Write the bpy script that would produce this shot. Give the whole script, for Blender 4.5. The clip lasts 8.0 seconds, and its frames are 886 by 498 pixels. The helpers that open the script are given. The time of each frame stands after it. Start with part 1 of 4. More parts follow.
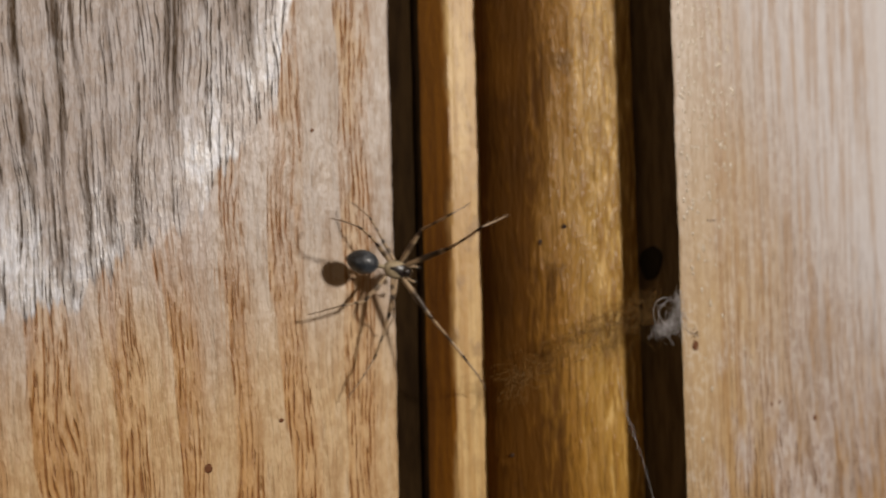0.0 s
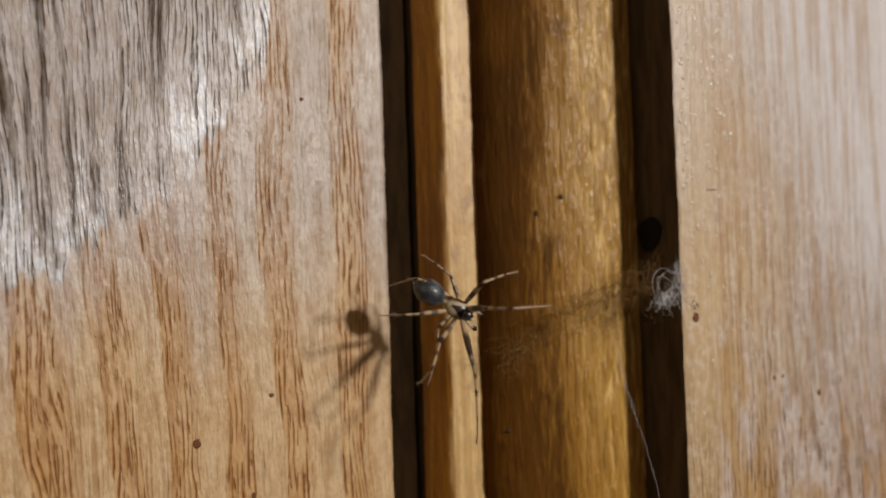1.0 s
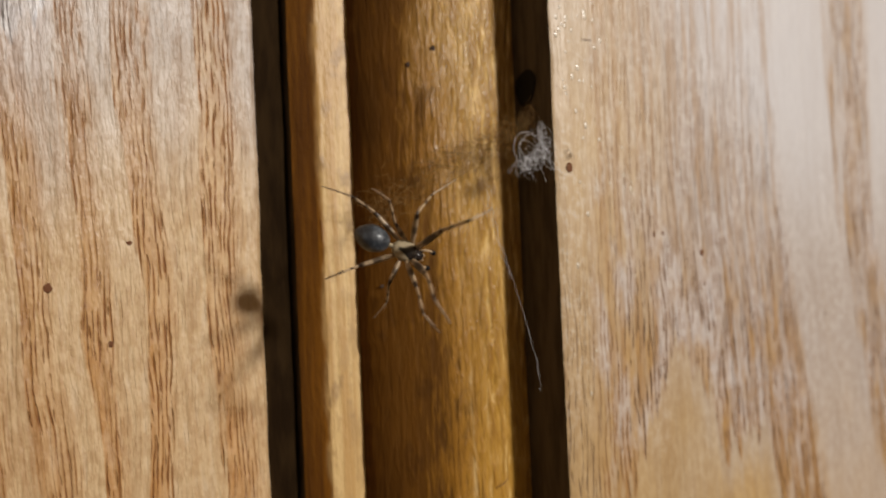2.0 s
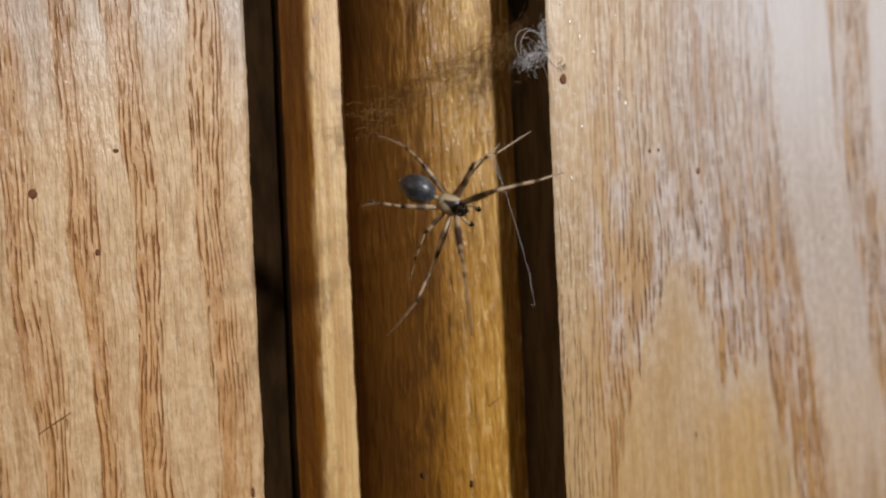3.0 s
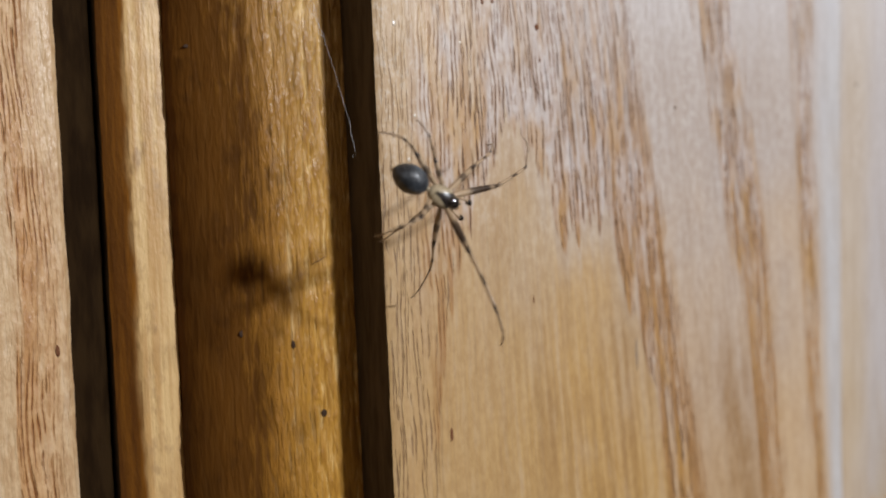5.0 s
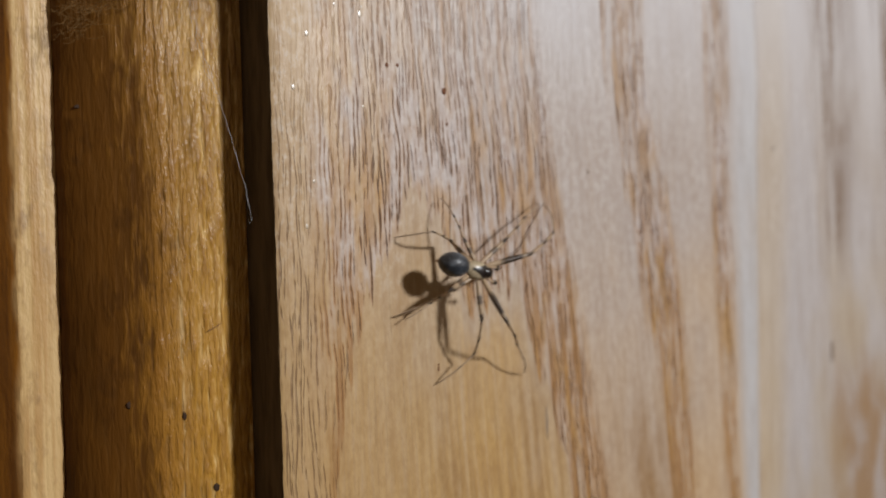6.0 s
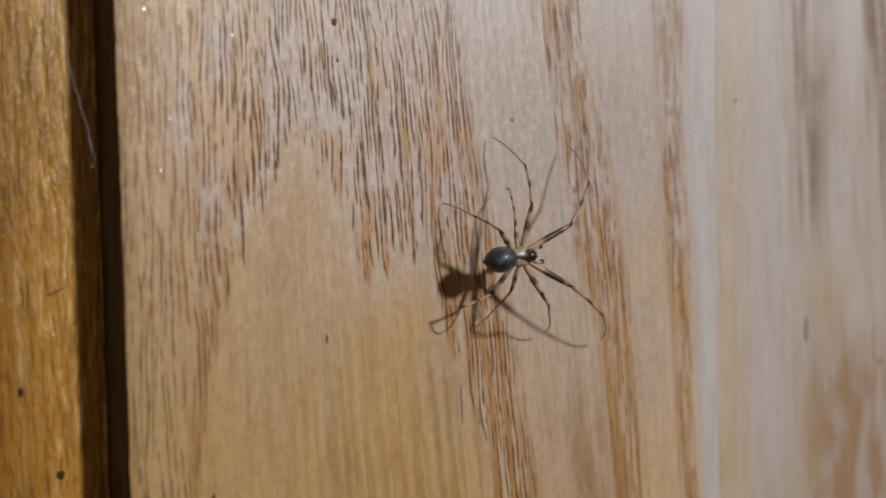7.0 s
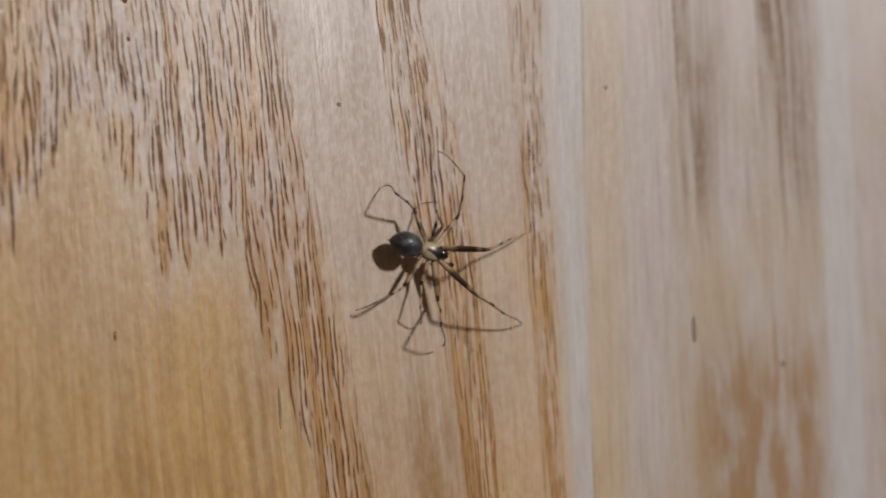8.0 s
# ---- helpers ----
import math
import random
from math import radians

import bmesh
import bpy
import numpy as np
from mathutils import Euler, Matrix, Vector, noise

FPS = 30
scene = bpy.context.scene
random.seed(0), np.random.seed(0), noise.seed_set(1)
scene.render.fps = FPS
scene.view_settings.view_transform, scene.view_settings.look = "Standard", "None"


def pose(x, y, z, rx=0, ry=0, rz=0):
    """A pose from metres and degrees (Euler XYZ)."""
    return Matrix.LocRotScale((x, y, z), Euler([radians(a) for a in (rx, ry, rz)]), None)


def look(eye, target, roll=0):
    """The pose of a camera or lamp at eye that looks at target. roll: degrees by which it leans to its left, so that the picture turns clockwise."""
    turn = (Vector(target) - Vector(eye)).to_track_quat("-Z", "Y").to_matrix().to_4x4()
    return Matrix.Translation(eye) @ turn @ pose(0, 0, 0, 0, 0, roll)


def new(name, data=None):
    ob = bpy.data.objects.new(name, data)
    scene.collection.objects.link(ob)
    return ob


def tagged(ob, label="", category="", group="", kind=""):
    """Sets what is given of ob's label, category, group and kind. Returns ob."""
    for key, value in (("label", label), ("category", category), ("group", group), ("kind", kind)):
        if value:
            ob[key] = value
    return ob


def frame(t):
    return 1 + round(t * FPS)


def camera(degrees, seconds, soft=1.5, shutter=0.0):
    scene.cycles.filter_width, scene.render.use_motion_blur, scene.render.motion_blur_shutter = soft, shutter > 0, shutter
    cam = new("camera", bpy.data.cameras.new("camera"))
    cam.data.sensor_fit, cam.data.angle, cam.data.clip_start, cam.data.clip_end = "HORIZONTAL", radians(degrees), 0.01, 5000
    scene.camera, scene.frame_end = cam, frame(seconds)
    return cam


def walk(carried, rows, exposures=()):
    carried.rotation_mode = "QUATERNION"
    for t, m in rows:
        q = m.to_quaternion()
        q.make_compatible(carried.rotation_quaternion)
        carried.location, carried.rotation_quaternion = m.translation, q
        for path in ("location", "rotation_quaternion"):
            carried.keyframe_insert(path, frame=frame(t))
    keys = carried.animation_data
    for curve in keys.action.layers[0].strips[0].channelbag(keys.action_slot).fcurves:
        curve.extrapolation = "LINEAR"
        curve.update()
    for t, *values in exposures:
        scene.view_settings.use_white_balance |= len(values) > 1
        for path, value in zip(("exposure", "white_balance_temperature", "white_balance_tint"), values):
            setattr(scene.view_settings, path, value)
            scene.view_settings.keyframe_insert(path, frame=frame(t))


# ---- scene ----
# ---- camera: millimetres from the corner of the right-hand board, then yaw, pitch, roll ----
MM, Z0 = 0.001, 1.2
cam = camera(50.0, 8.0, soft=1.9, shutter=0.2)
cam.data.dof.use_dof, cam.data.dof.focus_distance, cam.data.dof.aperture_fstop = True, 0.0435, 38.0
ROWS = [
    (0, -33.96, -37.3, 8.15, -28.33, 1.97, -1.49),
    (0.2, -33.08, -37.3, 7.59, -28.46, 1.89, -1.62),
    (0.5, -32.48, -37.16, 6.77, -28.31, 1.77, -1.81),
    (0.8, -32.68, -36.69, 6.92, -28.08, 1.73, -1.85),
    (1, -32.98, -36.52, 6.78, -28.07, 1.91, -1.87),
    (1.2, -32.53, -36.63, 5.66, -28.32, 2.13, -1.99),
    (1.5, -30.41, -36.93, 2.5, -29.08, 1.53, -2.27),
    (1.7, -29.74, -37.18, 1.48, -28.88, 1.29, -2.38),
    (2, -27.97, -37.99, 0.1, -29.4, 0.77, -2.49),
    (2.2, -27.53, -38.13, -0.96, -29.36, 0.23, -2.49),
    (3.3, -27.3, -37.48, -3.62, -29.1, -0.39, -2.51),
    (3.5, -27.13, -37.46, -3.94, -28.91, -0.41, -2.4),
    (4, -24.01, -38.48, -6.88, -29.6, -1.75, -2.06),
    (4.2, -22.75, -38.75, -8.65, -30.06, -2.16, -2.29),
    (4.5, -21.4, -39.12, -9.61, -30.53, -1.8, -2.64),
    (4.7, -20.93, -39.41, -9.79, -30.97, -1.85, -2.6),
    (5.8, -19.09, -39.37, -8.98, -32.55, 0.06, -2.08),
    (6, -17.61, -40.03, -8.46, -33.73, 0.5, -1.99),
    (6.2, -17.88, -39.72, -8.37, -32.86, 0.73, -1.83),
    (6.5, -14.98, -39.17, -8.69, -32.91, 0.64, -1.81),
    (6.7, -11.97, -38.52, -9.92, -32.98, 0.36, -1.91),
    (7, -9.32, -37.87, -10.79, -32.48, 0.72, -2.18),
    (7.2, -7.12, -37.94, -11.29, -32.17, 1.09, -2.29),
    (7.5, -3.44, -38.79, -12.12, -32.11, 1.73, -2.63),
    (7.7, -1.93, -39.34, -12.29, -31.98, 2.21, -2.88),
    (8, -0.12, -39.97, -12.99, -31.54, 2.65, -3.18),
]


def gaze(x, y, z, yaw, pitch, roll):
    return pose(x * MM, y * MM, Z0 + z * MM, 90 + pitch, 0, yaw) @ pose(0, 0, 0, 0, 0, roll)


EXPOSURES = [(0, -0.12, 6800, 9), (1, -0.11, 6600, 8), (2, 0.10, 6600, 7), (3.5, 0.17, 5880, 8), (4.5, 0.21, 5780, 7), (6, -0.04, 5980, 7), (6.25, -0.13, 6050, 8), (6.5, -0.21, 6150, 9), (7, -0.28, 6200, 9), (8, -0.34, 6450, 10)]
walk(cam, [(t, gaze(*r)) for t, *r in ROWS], EXPOSURES)

# ---- world and light: night with an added even warm fill, one hand torch up to the right of the wall ----
world = bpy.data.worlds.new("night_fill")
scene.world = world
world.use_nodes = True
# even warm fill added to lift the shade; no source for it is known
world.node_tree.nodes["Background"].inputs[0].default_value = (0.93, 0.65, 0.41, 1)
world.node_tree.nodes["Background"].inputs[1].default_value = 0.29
torch_data = bpy.data.lights.new("torch_lamp", "AREA")
torch_data.shape, torch_data.size, torch_data.energy, torch_data.color = "DISK", 0.023, 0.80, (1.0, 0.945, 0.905)
torch_lamp = new("torch_lamp", torch_data)
torch_lamp.matrix_world = look((0.092, -0.25, Z0 + 0.090), (0.0, 0.0, Z0))


# ---- materials ----
class Nodes:
    """A node material under construction: short calls for the nodes that the woods need."""

    def __init__(self, name):
        self.mat = bpy.data.materials.new(name)
        self.mat.use_nodes = True
        self.tree = self.mat.node_tree
        self.bsdf = self.tree.nodes["Principled BSDF"]
        self.coord = self.tree.nodes.new("ShaderNodeTexCoord").outputs["Object"]

    def put(self, socket, value):
        if isinstance(value, bpy.types.NodeSocket):
            self.tree.links.new(value, socket)
        elif value is not None:
            socket.default_value = value

    def math(self, op, a, b=None, c=None, clamp=False):
        n = self.tree.nodes.new("ShaderNodeMath")
        n.operation, n.use_clamp = op, clamp
        for i, v in enumerate((a, b, c)):
            self.put(n.inputs[i], v)
        return n.outputs[0]

    def xyz(self):
        n = self.tree.nodes.new("ShaderNodeSeparateXYZ")
        self.put(n.inputs[0], self.coord)
        return n.outputs

    def stretch(self, sx, sy, sz, shift=(0, 0, 0), of=None):
        n = self.tree.nodes.new("ShaderNodeMapping")
        self.put(n.inputs["Vector"], of or self.coord)
        n.inputs["Scale"].default_value = (sx, sy, sz)
        n.inputs["Location"].default_value = shift
        return n.outputs[0]

    def noise(self, vector, scale=1.0, detail=2.0, rough=0.5, distort=0.0):
        n = self.tree.nodes.new("ShaderNodeTexNoise")
        self.put(n.inputs["Vector"], vector)
        n.inputs["Scale"].default_value, n.inputs["Detail"].default_value = scale, detail
        n.inputs["Roughness"].default_value, n.inputs["Distortion"].default_value = rough, distort
        return n.outputs[0]

    def ramp(self, value, lo, hi, a=0.0, b=1.0):
        n = self.tree.nodes.new("ShaderNodeMapRange")
        n.interpolation_type = "SMOOTHSTEP"
        for i, v in enumerate((value, lo, hi, a, b)):
            self.put(n.inputs[i], v)
        return n.outputs[0]

    def curve(self, value, stops):
        """A broken line through (value, height) stops, height 0 to 1."""
        n = self.tree.nodes.new("ShaderNodeValToRGB")
        self.put(n.inputs[0], value)
        e = n.color_ramp.elements
        while len(e) < len(stops):
            e.new(0.5)
        for el, (p, h) in zip(e, stops):
            el.position, el.color = p, (h, h, h, 1)
        return n.outputs[0]

    def mix(self, factor, a, b, blend="MIX"):
        n = self.tree.nodes.new("ShaderNodeMix")
        n.data_type, n.blend_type = "RGBA", blend
        self.put(n.inputs[0], factor)
        self.put(n.inputs[6], a if isinstance(a, bpy.types.NodeSocket) else (*a, 1))
        self.put(n.inputs[7], b if isinstance(b, bpy.types.NodeSocket) else (*b, 1))
        return n.outputs[2]

    def bump(self, height, distance, strength=1.0):
        n = self.tree.nodes.new("ShaderNodeBump")
        self.put(n.inputs["Height"], height)
        n.inputs["Strength"].default_value = strength
        self.put(n.inputs["Distance"], distance)
        self.put(self.bsdf.inputs["Normal"], n.outputs[0])

    def finish(self, colour, rough=0.5, spec=0.5):
        self.put(self.bsdf.inputs["Base Color"], colour if isinstance(colour, bpy.types.NodeSocket) else (*colour, 1))
        self.put(self.bsdf.inputs["Roughness"], rough)
        self.put(self.bsdf.inputs["Specular IOR Level"], spec)
        return self.mat


def grain_lines(w, x, seed, across=2600, along=90, detail=2.0):
    """Streaks along the grain, 0 to 1: x is the coordinate across it, in metres."""
    z = w.xyz()[2]
    n = w.tree.nodes.new("ShaderNodeCombineXYZ")
    w.put(n.inputs[0], w.math("MULTIPLY", x, across))
    n.inputs[1].default_value = seed
    w.put(n.inputs[2], w.math("MULTIPLY", z, along))
    return w.noise(n.outputs[0], 1.0, detail, 0.55)


def pore_lines(w, x, seed, pitch=0.00048, along=150, lo=0.40, hi=0.52, width=0.20):
    """Open pores: narrow wavering lines side by side along the grain, each broken into its own dashes.
    Returns the lines and the brown stain round them."""
    z = w.xyz()[2]
    waver = w.noise(w.stretch(420, 420, 130, (seed, seed, 0)), 1.0, 2, 0.5)
    u = w.math("MULTIPLY_ADD", waver, 0.0010 / pitch, w.math("DIVIDE", x, pitch))
    u = w.math("MULTIPLY_ADD", w.noise(w.stretch(1100, 1100, 420, (seed, 2, seed)), 1.0, 2, 0.5), 0.00028 / pitch, u)
    cell = w.math("FLOOR", u)
    white = w.tree.nodes.new("ShaderNodeTexWhiteNoise")
    white.noise_dimensions = "1D"
    w.put(white.inputs["W"], w.math("ADD", cell, seed))
    centre = w.math("MULTIPLY_ADD", white.outputs["Value"], 0.4, 0.3)
    across = w.math("ABSOLUTE", w.math("SUBTRACT", w.math("FRACT", u), centre))
    at = w.tree.nodes.new("ShaderNodeCombineXYZ")
    w.put(at.inputs[0], w.math("MULTIPLY_ADD", cell, 3.71, seed))
    at.inputs[1].default_value = seed
    w.put(at.inputs[2], w.math("MULTIPLY", z, along))
    v = w.noise(at.outputs[0], 1.0, 2.5, 0.6)
    wide = w.math("MULTIPLY", w.ramp(v, lo, hi + 0.16, 0.35, 1.0), width)
    line = both(w, inverse(w, w.ramp(across, w.math("MULTIPLY", wide, 0.45), wide)), w.ramp(v, lo, hi))
    halo = both(w, inverse(w, w.ramp(across, 0.12, 0.5)), w.ramp(v, lo - 0.05, hi + 0.05))
    return line, halo


def brushed(w, c, x, seed, much=1.0):
    """Soft dabs and washes along the grain, over the colour c. Returns the colour and the dabs."""
    dab = grain_lines(w, x, seed, 2300, 330, detail=3.0)
    wash_v = grain_lines(w, x, seed + 9, 900, 75, detail=4.0)
    c = w.mix(w.ramp(dab, 0.46, 0.70, 0.0, 0.45 * much), c, (0.66, 0.54, 0.42), "MULTIPLY")
    c = w.mix(w.ramp(dab, 0.50, 0.30, 0.0, 0.22 * much), c, (0.60, 0.53, 0.45))
    c = w.mix(w.ramp(wash_v, 0.45, 0.68, 0.0, 0.40 * much), c, (0.74, 0.62, 0.48), "MULTIPLY")
    return c, dab


def rings(w, value, edges, soft=0.00012):
    """Growth rings: each (start, end) in millimetres begins abruptly and fades out."""
    total = None
    for lo, hi in edges:
        m = both(w, w.ramp(value, lo * MM - soft, lo * MM + soft), inverse(w, w.ramp(value, lo * MM + soft, hi * MM)))
        total = m if total is None else w.math("MAXIMUM", total, m)
    return total


def both(w, *masks):
    m = masks[0]
    for k in masks[1:]:
        m = w.math("MULTIPLY", m, k)
    return m


def inverse(w, m):
    return w.math("SUBTRACT", 1.0, m)


def bands(w, value, edges, soft=0.0003):
    """1 inside the given (low, high) ranges of value, in millimetres."""
    total = None
    for lo, hi in edges:
        m = both(w, w.ramp(value, lo * MM - soft, lo * MM + soft), inverse(w, w.ramp(value, hi * MM - soft, hi * MM + soft)))
        total = m if total is None else w.math("MAXIMUM", total, m)
    return total


def line_of(w, value, lo, hi, base, span, stops):
    """A height in metres that follows (value, height) stops in millimetres."""
    u = w.math("DIVIDE", w.math("SUBTRACT", value, lo * MM), (hi - lo) * MM, clamp=True)
    c = w.curve(u, [((p - lo) / (hi - lo), (h - base) / span) for p, h in stops])
    return w.math("MULTIPLY_ADD", c, span * MM, base * MM)


def board_material():
    """Bleached open-pored wood: pore zones, a smooth golden tongue, chalky columns, a painted pale sheen."""
    w = Nodes("bleached_open_pored_wood")
    x, z = w.xyz()[0], w.xyz()[2]
    wander = w.noise(w.stretch(160, 160, 45), 1.0, 2, 0.5)
    lean = line_of(w, x, 0, 64, -100, 300, [(0, 0), (5, 30), (10, 100), (16, 170), (24, 180), (29, 40), (34, -56), (64, -70)])
    q = w.math("MULTIPLY_ADD", w.math("SUBTRACT", w.math("MINIMUM", w.math("ADD", z, 0.010), 0.012), 0.0), lean, x)
    straight = w.math("MULTIPLY_ADD", w.math("SUBTRACT", wander, 0.5), 0.0003, q)
    q = w.math("MULTIPLY_ADD", w.math("SUBTRACT", wander, 0.5), 0.0016, q)
    p = w.math("MULTIPLY_ADD", w.math("MULTIPLY", w.math("SUBTRACT", q, x), -0.6), 1.0, q)
    finger_v = grain_lines(w, p, 3.0, 2200, 60, detail=3.0)
    jag = w.math("MULTIPLY_ADD", w.math("SUBTRACT", finger_v, 0.5), 0.008, z)
    hill = line_of(w, x, 0, 18, -30, 30, [(0, -30), (1.6, -26), (2.6, -19), (3.4, -14.5), (4.4, -10.6), (5.3, -9.0), (7.4, -4.1), (8.6, -6.0), (9.6, -8.3), (10.6, -11.0), (12.0, -10.3),
                                           (13.7, -9.7), (14.1, -11.1), (15.0, -14.3), (16.0, -16.7), (16.6, -19.2), (17.2, -22.5), (18, -30)])
    tongue = w.ramp(w.math("SUBTRACT", hill, jag), -0.0003, 0.0005)
    patch = w.noise(w.stretch(520, 520, 170, (8, 0, 1)), 1.0, 3, 0.6)
    zone_a = both(w, bands(w, q, [(2.2, 17.7)], 0.0007), inverse(w, tongue))
    zone_b = bands(w, w.math("MULTIPLY_ADD", w.math("SUBTRACT", finger_v, 0.5), 0.003, q), [(23.1, 26.1), (29.7, 31.2)], 0.0004)
    edge_zone = bands(w, q, [(-1, 2.4)], 0.0006)
    far = bands(w, w.math("MULTIPLY_ADD", w.math("SUBTRACT", finger_v, 0.5), 0.010, q), [(40.6, 44.4), (48.2, 53.6)], 0.0014)
    far = both(w, far, w.ramp(patch, 0.34, 0.56, 0.4, 1.0), w.ramp(w.math("MULTIPLY_ADD", w.math("SUBTRACT", finger_v, 0.5), 0.016, z), -0.012, -0.004))
    pore_line, halo = pore_lines(w, p, 11.0, 0.00025, 380, 0.45, 0.54, 0.26)
    pore_line2 = pore_lines(w, p, 15.0, 0.00034, 420, 0.50, 0.58, 0.20)[0]
    vb = grain_lines(w, p, 19.0, 6500, 160)
    vt = grain_lines(w, p, 27.0, 8500, 120)
    cloud = w.noise(w.stretch(150, 150, 60, (2, 0, 5)), 1.0, 3, 0.55)
    chalk = both(w, bands(w, w.math("MULTIPLY_ADD", w.math("SUBTRACT", finger_v, 0.5), 0.0012, straight), [(31.2, 33.6), (53.8, 57.2)], 0.0003), w.ramp(q, 0.0309, 0.0326), w.ramp(cloud, 0.2, 0.5, 0.55, 1.0))
    # grounds; the low one is lightened to stand in for stronger torch light
    low = w.ramp(w.math("MULTIPLY_ADD", w.math("SUBTRACT", cloud, 0.5), 0.03, z), -0.027, -0.005)
    ground = w.mix(low, (0.52, 0.375, 0.225), (0.425, 0.37, 0.338))
    ground = w.mix(w.ramp(q, 0.030, 0.038), ground, w.mix(both(w, w.ramp(cloud, 0.4, 0.65), w.ramp(z, -0.004, -0.016, 0.4, 1.0)), (0.44, 0.41, 0.405), (0.41, 0.34, 0.26)))
    gold = w.mix(w.ramp(w.math("MULTIPLY_ADD", w.math("SUBTRACT", cloud, 0.5), 0.03, z), -0.022, -0.008), (0.48, 0.30, 0.10), (0.43, 0.345, 0.255))
    gold = w.mix(w.math("MULTIPLY", w.ramp(finger_v, 0.40, 0.62), w.ramp(cloud, 0.35, 0.6, 0.25, 0.7)), gold, (0.31, 0.185, 0.07))
    gold = w.mix(w.math("MULTIPLY", w.ramp(finger_v, 0.50, 0.34), 0.4), gold, (0.47, 0.365, 0.25))
    gold = w.mix(both(w, w.ramp(w.math("SUBTRACT", hill, jag), 0.0035, 0.0), w.ramp(z, -0.019, -0.010), 0.7), gold, (0.455, 0.385, 0.32))
    ground = w.mix(tongue, ground, gold)
    left_gold = both(w, inverse(w, w.ramp(x, 0.002, 0.008)), inverse(w, w.ramp(z, -0.022, 0.012)))
    ground = w.mix(w.math("MULTIPLY", left_gold, 0.9), ground, (0.52, 0.33, 0.125))
    honey = inverse(w, w.ramp(w.math("MULTIPLY_ADD", w.math("SUBTRACT", cloud, 0.5), 0.006, q), 0.003, 0.0115))
    ground = w.mix(w.math("MULTIPLY", honey, w.ramp(z, 0.004, 0.020, 0.75, 0.35)), ground, w.mix(w.ramp(z, -0.006, 0.008), (0.43, 0.285, 0.125), (0.50, 0.345, 0.155)))
    # pale torch sheen towards the upper right, painted into the colour
    painted_sheen = both(w, w.ramp(w.math("ADD", x, w.math("MULTIPLY", z, 0.5)), 0.011, 0.020), w.ramp(z, -0.004, 0.010))
    ground = w.mix(both(w, painted_sheen, inverse(w, w.math("MULTIPLY", zone_b, 0.7)), 0.85), ground, (0.49, 0.465, 0.465))
    ground = w.mix(w.math("MULTIPLY", bands(w, q, [(33.7, 36.6)], 0.0010), 0.40), ground, (0.48, 0.38, 0.24))
    # pale film between the pores, its lilac sheen painted in
    bloom_sheen = both(w, w.ramp(patch, 0.42, 0.60), w.math("MAXIMUM", zone_a, zone_b), w.ramp(z, -0.015, -0.006), w.ramp(z, -0.002, 0.006, 1.0, 0.35))
    ground = w.mix(w.math("MULTIPLY", bloom_sheen, 0.8), ground, (0.48, 0.435, 0.43))
    ground = w.mix(w.math("MULTIPLY", chalk, 0.8), ground, (0.475, 0.485, 0.51))
    ground = w.mix(w.math("MULTIPLY", w.ramp(vt, 0.4, 0.7), 0.24), ground, (0.29, 0.19, 0.11))
    ground, dab = brushed(w, ground, p, 35.0, 0.45)
    # the painted sheen once more, over the dabs
    ground = w.mix(both(w, painted_sheen, inverse(w, w.math("MULTIPLY", zone_b, 0.85)), w.ramp(x, 0.016, 0.021, 0.75, 0.5)), ground, (0.53, 0.515, 0.53))
    # fibres of brown between the pores, then the pores
    rust = both(w, w.math("MAXIMUM", zone_a, zone_b), w.ramp(finger_v, 0.45, 0.60), inverse(w, w.math("MULTIPLY", bloom_sheen, 0.8)))
    c = w.mix(both(w, rust, w.ramp(z, -0.012, 0.002, 0.9, 0.5)), ground, (0.31, 0.165, 0.055))
    c = w.mix(w.math("MULTIPLY", far, w.ramp(finger_v, 0.38, 0.60, 0.25, 1.0)), c, (0.185, 0.125, 0.085))
    low_brown = both(w, bands(w, q, [(19, 23), (42, 53)], 0.002), inverse(w, w.ramp(w.math("MULTIPLY_ADD", w.math("SUBTRACT", finger_v, 0.5), 0.02, z), -0.021, -0.014)))
    c = w.mix(w.math("MULTIPLY", both(w, low_brown, w.ramp(patch, 0.36, 0.6, 0.3, 1.0)), 0.85), c, (0.27, 0.155, 0.06))
    calm = w.ramp(w.math("MULTIPLY_ADD", w.math("SUBTRACT", cloud, 0.5), 0.012, z), -0.006, 0.004, 1.0, 0.45)
    calm = both(w, calm, w.ramp(z, 0.005, 0.013, 1.0, 0.5))
    calm = w.math("MAXIMUM", calm, w.math("MULTIPLY", zone_b, 0.75))
    pores = w.math("MAXIMUM", pore_line, w.math("MULTIPLY", pore_line2, 0.95))
    mottle = w.noise(w.stretch(3000, 3000, 1600, (4, 4, 4)), 1.0, 3, 0.65)
    faint = both(w, w.ramp(q, 0.0018, 0.0055, 0.45, 1.0), inverse(w, both(w, w.ramp(q, 0.020, 0.022), w.ramp(w.math("MULTIPLY_ADD", w.math("SUBTRACT", finger_v, 0.5), 0.02, z), -0.011, -0.020), 0.55)))
    holes = both(w, pores, w.math("MAXIMUM", zone_a, zone_b), calm, faint)
    holes = w.math("MAXIMUM", holes, both(w, pores, edge_zone, w.ramp(z, -0.008, 0.004, 0.6, 0.06)))
    holes = w.math("MAXIMUM", holes, both(w, w.ramp(vb, 0.60, 0.74), 0.16))
    c = w.mix(both(w, halo, w.math("MAXIMUM", zone_a, zone_b), calm, w.ramp(z, -0.002, -0.012, 0.55, 1.0), w.ramp(patch, 0.34, 0.54, 0.35, 1.0)), c, (0.36, 0.175, 0.046))
